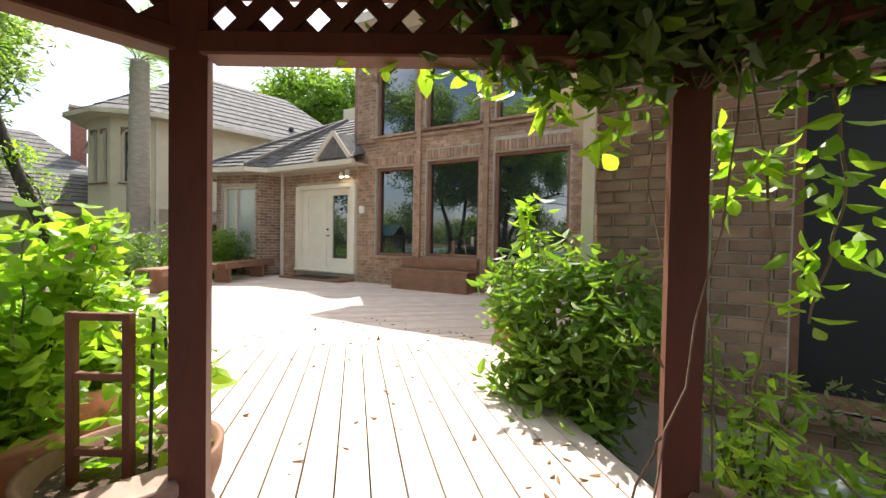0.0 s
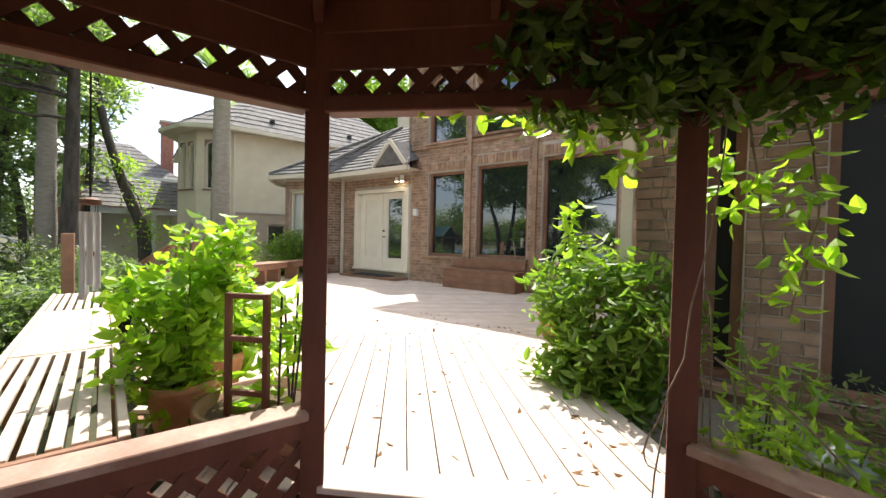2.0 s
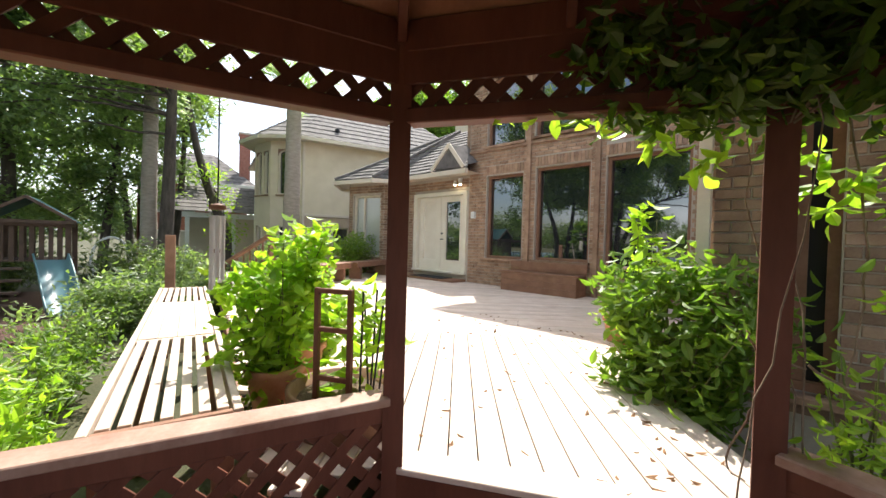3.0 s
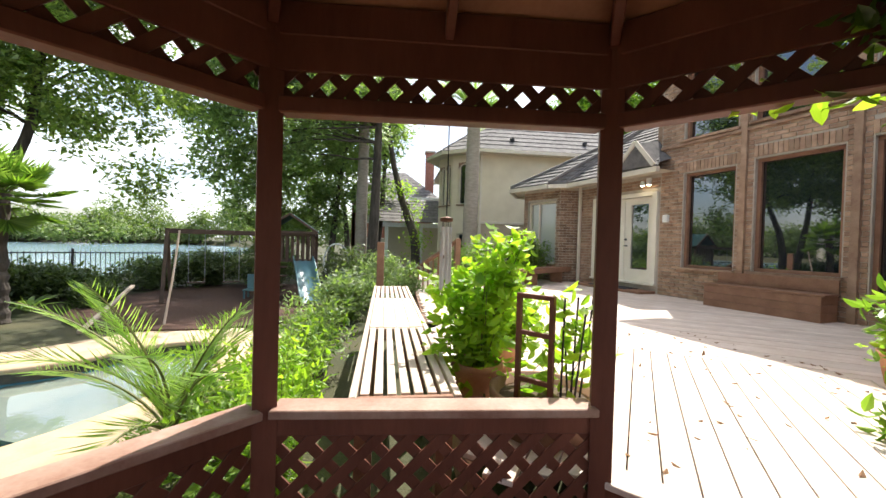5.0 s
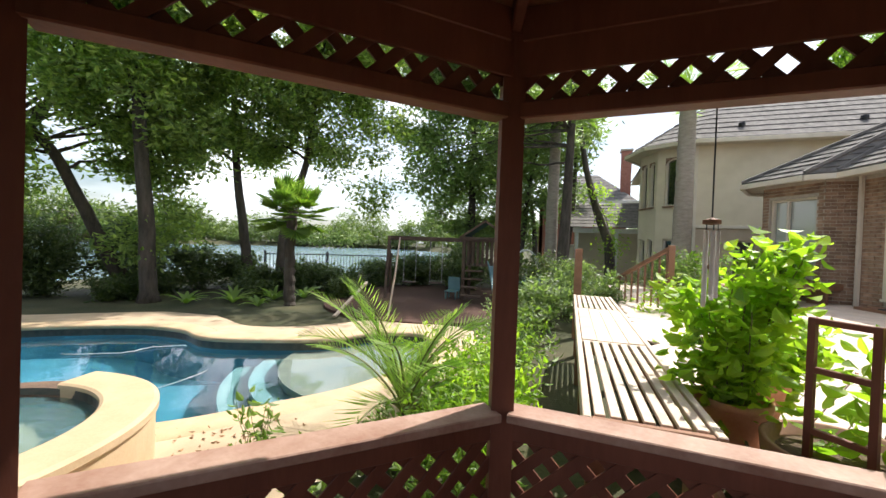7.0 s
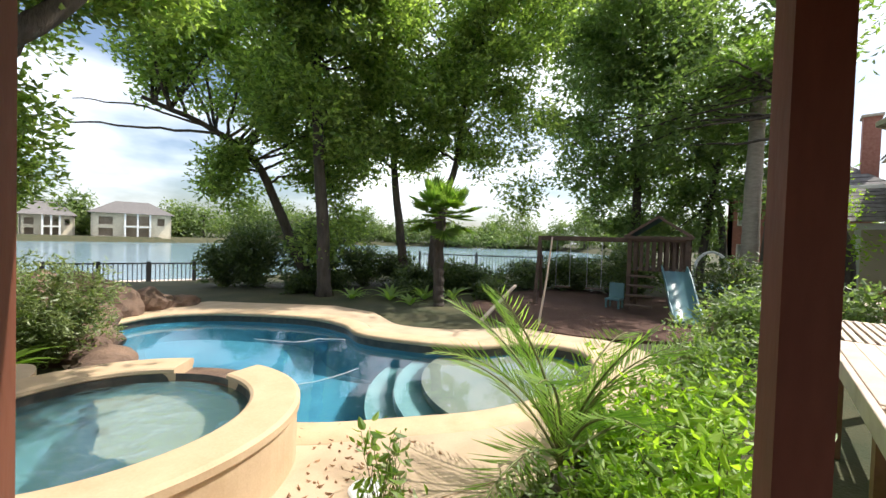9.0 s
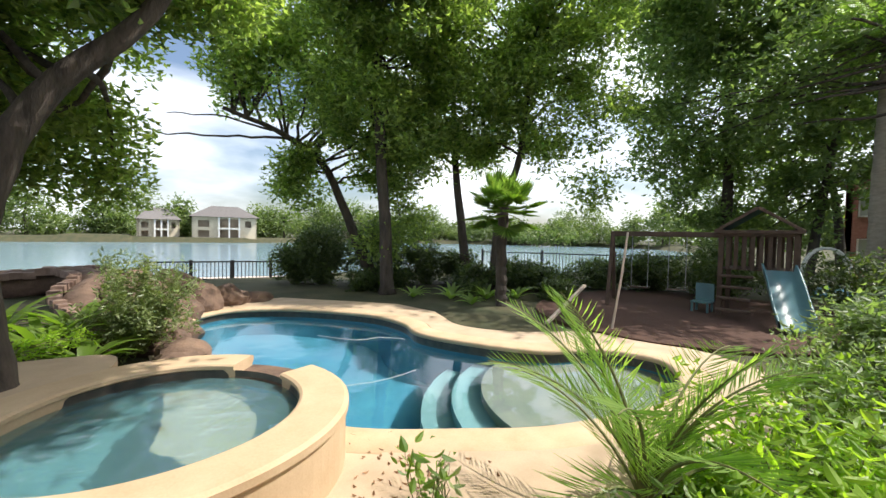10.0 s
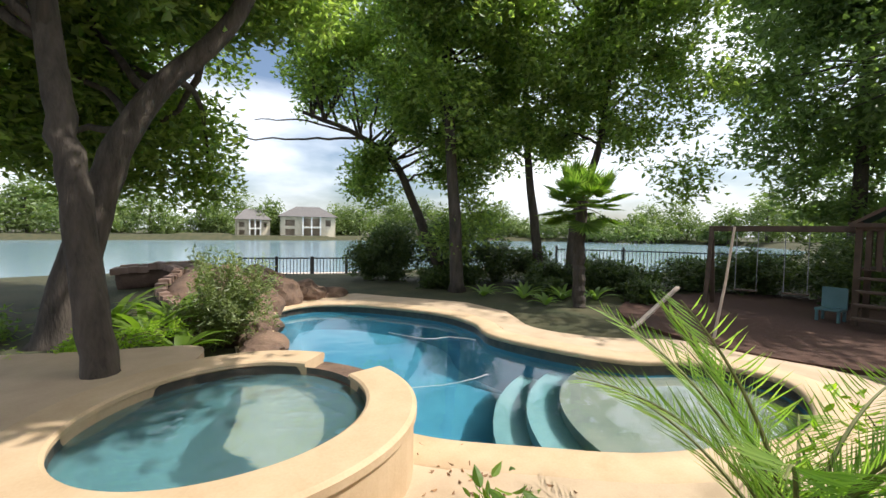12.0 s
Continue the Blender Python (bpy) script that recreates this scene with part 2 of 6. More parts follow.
# ---- mesh helpers ----
class Shape:
    """Vertices and faces gathered for one mesh."""

    def __init__(self):
        self.v, self.f, self.n = [], [], 0

    def add(self, verts, faces):
        self.v.append(np.asarray(verts, float).reshape(-1, 3))
        self.f += [tuple(i + self.n for i in q) for q in faces]
        self.n += len(self.v[-1])
        return self

    def box(self, c, s, rz=0.0, m=None):
        x, y, z = (k / 2 for k in s)
        e = min(0.12 * min(s), 0.006)
        pts = []
        for sz in (-1, 1):
            for ring in (0, 1):
                zz = sz * (z - e) if (ring == 0) == (sz < 0) else sz * z
                k = 0 if (abs(zz) < z) else e
                if sz < 0:
                    zz, k = (-z, e) if ring == 0 else (-z + e, 0)
                else:
                    zz, k = (z - e, 0) if ring == 0 else (z, e)
                pts += [(-x + k, -y + k, zz), (x - k, -y + k, zz), (x - k, y - k, zz), (-x + k, y - k, zz)]
        fs = [(3, 2, 1, 0), (12, 13, 14, 15)]
        for r in range(3):
            for i in range(4):
                j = (i + 1) % 4
                fs.append((r * 4 + i, r * 4 + j, r * 4 + 4 + j, r * 4 + 4 + i))
        mm = (m or Matrix.Identity(4)) @ Matrix.Translation(c) @ Matrix.Rotation(radians(rz), 4, "Z")
        return self.add([mm @ Vector(p) for p in pts], fs)

    def bar(self, a, b, w, h, up=(0, 0, 1)):
        """A bar of w by h from a to b."""
        a, b = Vector(a), Vector(b)
        d = b - a
        x = d.normalized()
        y = Vector(up).cross(x).normalized()
        z = x.cross(y)
        m = Matrix((x, y, z)).transposed().to_4x4()
        m.translation = (a + b) / 2
        return self.box((0, 0, 0), (d.length, w, h), 0, m)

    def tube(self, pts, radii, seg=8, cap=True):
        pts = [Vector(p) for p in pts]
        ring, faces = [], []
        side = None
        for i, p in enumerate(pts):
            d = (pts[min(i + 1, len(pts) - 1)] - pts[max(i - 1, 0)]).normalized()
            if side is None:
                side = d.orthogonal().normalized()
            side = (side - d * side.dot(d)).normalized()
            o = d.cross(side)
            r = radii[i] if hasattr(radii, "__len__") else radii
            for k in range(seg):
                a = 2 * math.pi * k / seg
                ring.append(p + (side * math.cos(a) + o * math.sin(a)) * r)
        for i in range(len(pts) - 1):
            for k in range(seg):
                j = (k + 1) % seg
                faces.append((i * seg + k, i * seg + j, i * seg + seg + j, i * seg + seg + k))
        if cap:
            faces += [tuple(reversed(range(seg))), tuple(range(len(ring) - seg, len(ring)))]
        return self.add(ring, faces)

    def lathe(self, profile, c=(0, 0, 0), seg=24):
        """Turns (radius, height) pairs about a vertical line."""
        v, f = [], []
        for r, z in profile:
            v += [(c[0] + r * math.cos(2 * math.pi * k / seg), c[1] + r * math.sin(2 * math.pi * k / seg), c[2] + z) for k in range(seg)]
        for i in range(len(profile) - 1):
            for k in range(seg):
                j = (k + 1) % seg
                f.append((i * seg + k, i * seg + j, i * seg + seg + j, i * seg + seg + k))
        return self.add(v, f)

    def leaves(self, base, along, side, length, width, fold=0.25, bend=0.12):
        """Many leaves at once: arrays of base points, directions, side vectors, lengths and widths."""
        up = np.cross(along, side)
        L, W = length[:, None], width[:, None]
        mid = base + along * L * 0.45
        a = mid + side * W * 0.5 + up * W * fold
        b = mid - side * W * 0.5 + up * W * fold
        tip = base + along * L - up * L * bend
        n = len(base)
        self.v.append(np.stack([base, a, tip, b], 1).reshape(-1, 3))
        i = np.arange(n) * 4 + self.n
        self.f += list(map(tuple, np.stack([i, i + 1, i + 2], 1).tolist())) + list(map(tuple, np.stack([i, i + 2, i + 3], 1).tolist()))
        self.n += 4 * n
        return self

    def broad_leaves(self, base, along, side, length, width, fold=0.22):
        """Leaves with a rounded outline, folded along the midrib, with a drooping tip."""
        up = np.cross(along, side)
        L, W = length[:, None], width[:, None]
        rows = [base]
        for sgn in (1, -1):
            for t, w in ((0.18, 0.30), (0.45, 0.50), (0.75, 0.33)):
                rows.append(base + along * L * t + side * W * w * sgn + up * (W * w * 2 * fold - L * 0.16 * t * t))
        rows.append(base + along * L - up * L * 0.16)
        rows.append(base + along * L * 0.5 - up * L * 0.04)
        self.v.append(np.stack(rows, 1).reshape(-1, 3))
        i = np.arange(len(base)) * 9 + self.n
        for q in ((0, 1, 2, 8), (8, 2, 3, 7), (0, 8, 5, 4), (8, 7, 6, 5)):
            self.f += list(map(tuple, np.stack([i + k for k in q], 1).tolist()))
        self.n += 9 * len(base)
        return self

    def mesh(self, name, mat, smooth=False):
        me = bpy.data.meshes.new(name)
        me.from_pydata(np.concatenate(self.v).tolist() if self.v else [], [], self.f)
        me.materials.append(mat)
        if smooth:
            me.polygons.foreach_set("use_smooth", [True] * len(me.polygons))
        me.update()
        return me


def part(name, shape, mat, parent=None, label="", smooth=False, weld=False):
    me = shape.mesh(name, mat, smooth)
    if weld:
        bm = bmesh.new()
        bm.from_mesh(me)
        bmesh.ops.remove_doubles(bm, verts=bm.verts, dist=0.0005)
        bm.to_mesh(me)
        bm.free()
    ob = new(name, me)
    ob.parent = parent
    if label:
        ob["label"] = label
    return ob


def thing(name, label, category, at=(0, 0, 0), rz=0.0, group="", kind=""):
    ob = new(name)
    ob.matrix_world = pose(*at, 0, 0, rz)
    ob.empty_display_size = 0.1
    return tagged(ob, label, category, group, kind)


def setting(name, shape, mat, label, category, parent=None, smooth=False):
    return tagged(part(name, shape, mat, parent, "", smooth), label, category, "", "structure")


rng = np.random.default_rng(5)


def unit(v):
    return v / np.maximum(np.linalg.norm(v, axis=1, keepdims=True), 1e-6)


def leaf_cloud(shape, centers, spread, count, length, width, droop=0.2, flat=0.6, broad=False):
    """Leaves strewn round centers, thinning outward."""
    c = np.asarray(centers, float)[rng.integers(0, len(centers), count)]
    off = np.clip(rng.normal(0, 1, (count, 3)), -1.9, 1.9) * np.asarray(spread) * 0.55
    along = unit(rng.normal(0, 1, (count, 3)) * (1, 1, flat) + off * 0.6 + (0, 0, -droop))
    side = unit(np.cross(along, rng.normal(0, 1, (count, 3)) * (0.5, 0.5, 0.3) + (0, 0, 1.0)))
    ln = length * rng.uniform(0.6, 1.3, count)
    put = shape.broad_leaves if broad else shape.leaves
    return put(c + off, along, side, ln, width * ln / length * rng.uniform(0.8, 1.2, count))


# ---- ground, pool and lake ----
def smooth_loop(pts, n=8):
    """A closed curve through points (Catmull-Rom)."""
    out, k = [], len(pts)
    p = [np.array(q, float) for q in pts]
    for i in range(k):
        a, b, c, d = p[i - 1], p[i], p[(i + 1) % k], p[(i + 2) % k]
        for j in range(n):
            t = j / n
            out.append(0.5 * (2 * b + (c - a) * t + (2 * a - 5 * b + 4 * c - d) * t * t + (3 * b - a - 3 * c + d) * t ** 3))
    return np.array(out)


def inside(poly, x, y):
    x, y = np.asarray(x), np.asarray(y)
    r = np.zeros(x.shape, bool)
    for (x0, y0), (x1, y1) in zip(poly, np.roll(poly, -1, 0)):
        if y0 != y1:
            r ^= ((y0 > y) != (y1 > y)) & (x < (x1 - x0) * (y - y0) / (y1 - y0) + x0)
    return r


def outward(poly, d):
    t = np.roll(poly, -1, 0) - np.roll(poly, 1, 0)
    nrm = unit(np.stack([t[:, 1], -t[:, 0]], 1))
    area = np.sum(poly[:, 0] * np.roll(poly[:, 1], -1) - np.roll(poly[:, 0], -1) * poly[:, 1])
    return poly + nrm * d * (1 if area > 0 else -1)


POOL = smooth_loop([(-2.0, -4.15), (-2.75, -3.55), (-3.6, -3.05), (-5.0, -2.75), (-6.1, -3.3), (-5.9, -4.15), (-5.15, -4.6), (-4.6, -5.5), (-4.32, -6.35),
                    (-4.5, -7.1), (-4.35, -8.05), (-3.6, -9.15), (-2.9, -9.75), (-2.2, -9.95), (-1.6, -9.6), (-1.38, -8.8), (-1.32, -7.8), (-1.32, -6.7), (-1.36, -5.8), (-1.58, -5.0)])
LAKE_EDGE = smooth_loop([(90, -26), (20, -18), (5, -16.2), (-2, -17.8), (-8, -18.4), (-14, -17.0), (-18, -13.8), (-40, -17.5), (-100, -36), (-128, -75), (-70, -112), (-20, -108), (30, -104), (110, -80)])
SPA = (-0.80, -4.27)


def ground_height(x, y):
    z = np.zeros_like(x)
    z += 0.40 / (1 + np.exp(np.clip(-(x + 0.15) * 9, -50, 50))) / (1 + np.exp(np.clip((y + 3.2) * 6, -50, 50))) * (x < 12)
    far = np.hypot(x + 2, y + 5)
    z += np.clip((far - 60) / 200, 0, 1) * 0.5
    z = np.where(inside(outward(LAKE_EDGE, 1.5), x, y), np.minimum(z, -0.45), z)
    return np.where(inside(LAKE_EDGE, x, y), -2.4, z)


def steps(a, b, h):
    return list(np.arange(a, b, h))


gx = np.array([-900, -500, -300, -200, -150] + steps(-130, -34, 4) + steps(-34, -7.5, 0.8) + steps(-7.5, 2.0, 0.14) + steps(2, 34, 1.0) + steps(34, 130, 6) + [150, 220, 320, 500, 900])
gy = np.array([-900, -500, -300, -200, -150] + steps(-130, -30, 4) + steps(-30, -11, 0.6) + steps(-11, -2, 0.14) + steps(-2, 30, 0.8) + [32, 40, 60, 90, 150, 300, 500, 900])
X, Y = np.meshgrid(gx, gy, indexing="ij")
Z = ground_height(X, Y)
Z += np.array([[noise.noise((x * 0.8, y * 0.8, 3.1)) * 0.035 for y in gy] for x in gx]) * (np.hypot(X, Y) < 40) * ~inside(outward(POOL, 1.2), X, Y)
shape = Shape()
nx, ny = len(gx), len(gy)
idx = np.arange(nx * ny).reshape(nx, ny)
cx, cy = (X[:-1, :-1] + X[1:, 1:]) / 2, (Y[:-1, :-1] + Y[1:, 1:]) / 2
keep = ~(inside(outward(POOL, 0.16), cx, cy) | (np.hypot(cx - SPA[0], cy - SPA[1]) < 1.0))
q = np.stack([idx[:-1, :-1], idx[1:, :-1], idx[1:, 1:], idx[:-1, 1:]], -1)[keep]
shape.add(np.stack([X, Y, Z], -1).reshape(-1, 3), [tuple(k) for k in q.tolist()])
ground = setting("ground", shape, GRASSY, "patchy green and brown ground around pool and lake", "ground", None, True)


def strip(a, b, za, zb, close=True):
    """A band between two matching outlines."""
    n = len(a)
    v = [(*p, za) for p in a] + [(*p, zb) for p in b]
    return v, [(i, (i + 1) % n, n + (i + 1) % n, n + i) for i in range(n if close else n - 1)]


def slab(poly, z0, z1, hole=None):
    """A flat slab with an outline, or a band between outline and hole."""
    s = Shape()
    n = len(poly)
    if hole is None:
        v = [(*p, z1) for p in poly] + [(*p, z0) for p in poly]
        s.add(v, [tuple(range(n)), tuple(range(2 * n - 1, n - 1, -1))] + [(i + n, (i + 1) % n + n, (i + 1) % n, i) for i in range(n)])
    else:
        for a, b, c, d in ((poly, hole, z1, z1), (hole, hole, z1, z0), (poly, poly, z0, z1)):
            s.add(*strip(a, b, c, d))
    return s


# pool: shell, waterline tile, coping, water
pool = thing("swimming_pool", "free-form blue plaster swimming pool with tan coping", "swimming pool")
s = Shape().add(*strip(POOL, outward(POOL, -0.5), -0.22, -1.25))
inner = outward(POOL, -0.5)
s.add([(*p, -1.25) for p in inner] + [(-3.4, -6.6, -1.35)], [(i, (i + 1) % len(inner), len(inner)) for i in range(len(inner))])
part("basin", s, PLASTER, pool, "blue plaster basin", True)
part("waterline_tile", Shape().add(*strip(outward(POOL, 0.005), outward(POOL, 0.005), 0.0, -0.24)), TILE, pool, "dark waterline tile band")
edge = outward(POOL, 0.34)
s = Shape()
for a, b, c, d in ((edge, outward(edge, -0.02), 0.012, 0.045), (outward(edge, -0.02), outward(POOL, 0.0), 0.045, 0.05), (outward(POOL, 0.0), outward(POOL, -0.04), 0.05, 0.03), (outward(POOL, -0.04), outward(POOL, -0.035), 0.03, -0.02), (outward(POOL, -0.035), outward(POOL, 0.02), -0.02, -0.03)):
    s.add(*strip(a, b, c, d))
part("coping", s, COPING, pool, "sandy tan rounded coping", True, True)
s = Shape()
s.add([(*p, -0.12) for p in POOL], [tuple(range(len(POOL)))])
water = part("water", s, WATER, pool, "clear blue water with ripples", True)
water.visible_shadow = False
# shallow ledge with curved steps
for k, (r, z) in enumerate(((1.75, -0.28), (2.1, -0.52), (2.45, -0.78))):
    arc = [(-5.2 + r * math.cos(a), -3.3 + r * math.sin(a)) for a in np.linspace(radians(-175), radians(25), 40)]
    arc = [p for p in arc if inside(outward(POOL, -0.02), np.array([p[0]]), np.array([p[1]]))[0]]
    back = [p for p in outward(POOL, -0.03) if math.hypot(p[0] + 5.2, p[1] + 3.3) < r]
    poly = arc + sorted(back, key=lambda p: -math.atan2(p[1] + 3.3, p[0] + 5.2) % (2 * math.pi))
    poly = sorted(poly, key=lambda p: math.atan2(p[1] + 3.4, p[0] + 5.2))
    part("pool_step" if k else "tanning_ledge", slab(poly, -1.3, z - 0.002 * k), SPAPLASTER if k else LEDGE, pool, "pale plaster underwater step")

# paving round the pool
PAVE = smooth_loop([(-0.3, -2.6), (-2.2, -2.3), (-3.4, -2.2), (-5.0, -1.9), (-6.9, -2.6), (-6.9, -4.6), (-5.75, -5.5), (-5.25, -6.4), (-5.5, -7.3), (-5.75, -8.3),
                    (-5.0, -9.4), (-4.2, -10.3), (-3.3, -11.3), (-2.3, -11.6), (-1.5, -10.8), (-0.9, -9.6), (-0.8, -8.0), (-0.85, -6.6), (-0.85, -5.6), (-0.8, -4.4)])
s = Shape()
near = [PAVE[np.argmin(np.hypot(*(PAVE - p).T))] for p in edge]
for t0, t1 in ((0, 0.5), (0.5, 1.0)):
    a = edge * (1 - t0) + np.array(near) * t0
    b = edge * (1 - t1) + np.array(near) * t1
    s.add(*strip(a, b, 0.034, 0.034 if t1 < 1 else 0.03))
setting("pavement", s, CONCRETE, "tan textured concrete pool surround", "pavement", None, True)
setting("pavement_near", slab(np.array([(0.6, -3.3), (0.2, -2.3), (-1.1, -2.05), (-2.2, -2.6), (-3.2, -2.2), (-4.2, -2.45), (-3.75, -2.78), (-2.95, -3.2), (-2.35, -3.68), (-1.95, -3.6), (-1.0, -3.4)])[::-1], -0.02, 0.040), CONCRETE, "sunlit tan concrete walk beside pool", "pavement")
setting("terrace", slab(smooth_loop([(-0.75, -3.2), (0.6, -2.9), (2.6, -3.2), (3.0, -5.2), (1.6, -6.3), (0.3, -6.1), (-0.5, -5.9), (-0.45, -5.32), (0.05, -5.02), (0.26, -4.4), (0.1, -3.75)]), 0.1, 0.455), CONCRETE, "shaded tan concrete terrace beside spa", "pavement")

# spa: raised ring, spillway, water
spa = thing("spa", "raised round spa with tan stone rim beside pool", "hot tub", (SPA[0], SPA[1], 0))
A0, A1 = radians(194), radians(229)


def arc_ring(r0, r1, z0, z1, a0, a1, n=64, lip=0.0):
    s = Shape()
    prof = [(r0 + 0.02, z0), (r0, z1 - 0.05), (r0 - lip, z1 - 0.04), (r0 - lip, z1 - 0.012), (r0 + 0.02 - lip, z1), (r1 - 0.03 + lip, z1), (r1 + lip, z1 - 0.015), (r1 + lip, z1 - 0.06), (r1, z1 - 0.075), (r1, z0)]
    v, f, k = [], [], len(prof)
    for i in range(n + 1):
        a = a0 + (a1 - a0) * i / n
        w = 1 + 0.02 * math.sin(3 * a)
        v += [(r * w * math.cos(a), r * w * math.sin(a), z) for r, z in prof]
    for i in range(n):
        for j in range(k - 1):
            f.append((i * k + j, i * k + j + 1, i * k + k + j + 1, i * k + k + j))
    f += [tuple(range(k)), tuple(reversed(range(n * k, n * k + k)))]
    return s.add(v, f)


part("rim", arc_ring(0.86, 1.15, -0.25, 0.47, A1, A0 + 2 * math.pi, 80, 0.02), COPING, spa, "sandy tan stone rim", False)
part("spillway", arc_ring(0.86, 1.20, -0.25, 0.372, A0, A1, 8), ROCK, spa, "rust-stained stone spillway")
part("tile_band", Shape().lathe([(0.856, 0.42), (0.856, 0.18)], (0, 0, 0), 64), TILE, spa, "dark tile band")
part("shell", Shape().lathe([(0.858, 0.19), (0.83, -0.10), (0.58, -0.13), (0.54, -0.45), (0.0, -0.50)], (0, 0, 0), 48), SPAPLASTER, spa, "pale plaster bowl", True)
w = part("water", Shape().add([(0.853 * math.cos(a), 0.853 * math.sin(a), 0.355) for a in np.linspace(0, 2 * math.pi, 64, False)], [tuple(range(64))]), SPAWATER, spa, "cloudy pale blue spa water")
w.visible_shadow = False
part("jet_fitting", Shape().lathe([(0.0, 0.02), (0.05, 0.02), (0.06, 0.0)], (-0.66, 0.22, 0.02), 16), WHITEPAINT, spa, "white plastic jet fitting")
tagged(part("skimmer_lid", Shape().lathe([(0.0, 0.052), (0.10, 0.052), (0.115, 0.045), (0.115, 0.03)], (-1.92, -2.98, 0.0), 24), WHITEPAINT), "round white plastic skimmer lid set in concrete walk", "lid")

# lake
s = Shape()
wide = outward(LAKE_EDGE, 0.8)
s.add([(*p, -1.0) for p in wide], [tuple(range(len(wide)))])
setting("water_lake", s, LAKE, "broad pale blue lake under bright sky", "lake")


# ---- gazebo ----
SIDE, FLOOR_Z, RAIL_Z, BEAM_Z = 1.45, 0.0, 0.955, 2.172
gc = Vector((0.33, -0.33, 0))
RAD = SIDE / (2 * math.sin(math.pi / 8))
gazebo = thing("gazebo", "octagonal red-stained wooden garden gazebo with lattice panels", "gazebo", gc)
corner = [Vector((x, y, 0)) - gc for x, y in ((-1.443, 0.443), (-0.385, 1.448), (1.03, 1.45), (2.06, 0.42), (2.06, -1.04), (1.03, -2.11), (-0.363, -2.11), (-1.491, -1.03))]
# corner 0 stands by the deck opening; the sides run clockwise
for c in corner:
    a = math.degrees(math.atan2(c.y, c.x))
    part("post", Shape().box((c.x, c.y, (FLOOR_Z + 2.62) / 2), (0.094, 0.094, 2.62), a), REDWOOD, gazebo)


def lattice(parent, p, q, z0, z1, split, eye_z=0.07):
    """Crossed strips between two posts, in two layers; one row of diamond gaps centres eye_z above the lower edge."""
    d = (q - p).normalized()
    nrm = Vector((-d.y, d.x, 0))
    W, H, step = (q - p).length - 0.08, z1 - z0, 0.139
    both = Shape()
    for layer in (0, 1):
        c = (-math.ceil(H / step) - 0.5) * step if not layer else (-0.5 * step + 2 * eye_z) % step
        while c < W + (H if layer else 0):
            # the line x = c + z, or x = c - z, cut to the panel
            t0, t1 = (max(0.0, -c), min(H, W - c)) if not layer else (max(0.0, c - W), min(H, c))
            if t1 - t0 > 0.03:
                xa, xb = (c + t0, c + t1) if not layer else (c - t0, c - t1)
                off = nrm * (0.006 if layer else -0.006)
                a = p + d * (0.04 + xa) + off + Vector((0, 0, z0 + t0))
                b = p + d * (0.04 + xb) + off + Vector((0, 0, z0 + t1))
                sh = Shape() if split else both
                sh.bar(a, b, 0.010, 0.047, nrm.cross(b - a))
                if split:
                    part("lattice_strip", sh, REDWOOD, parent)
            c += step
    if not split:
        part("lattice", both, REDWOOD, parent)


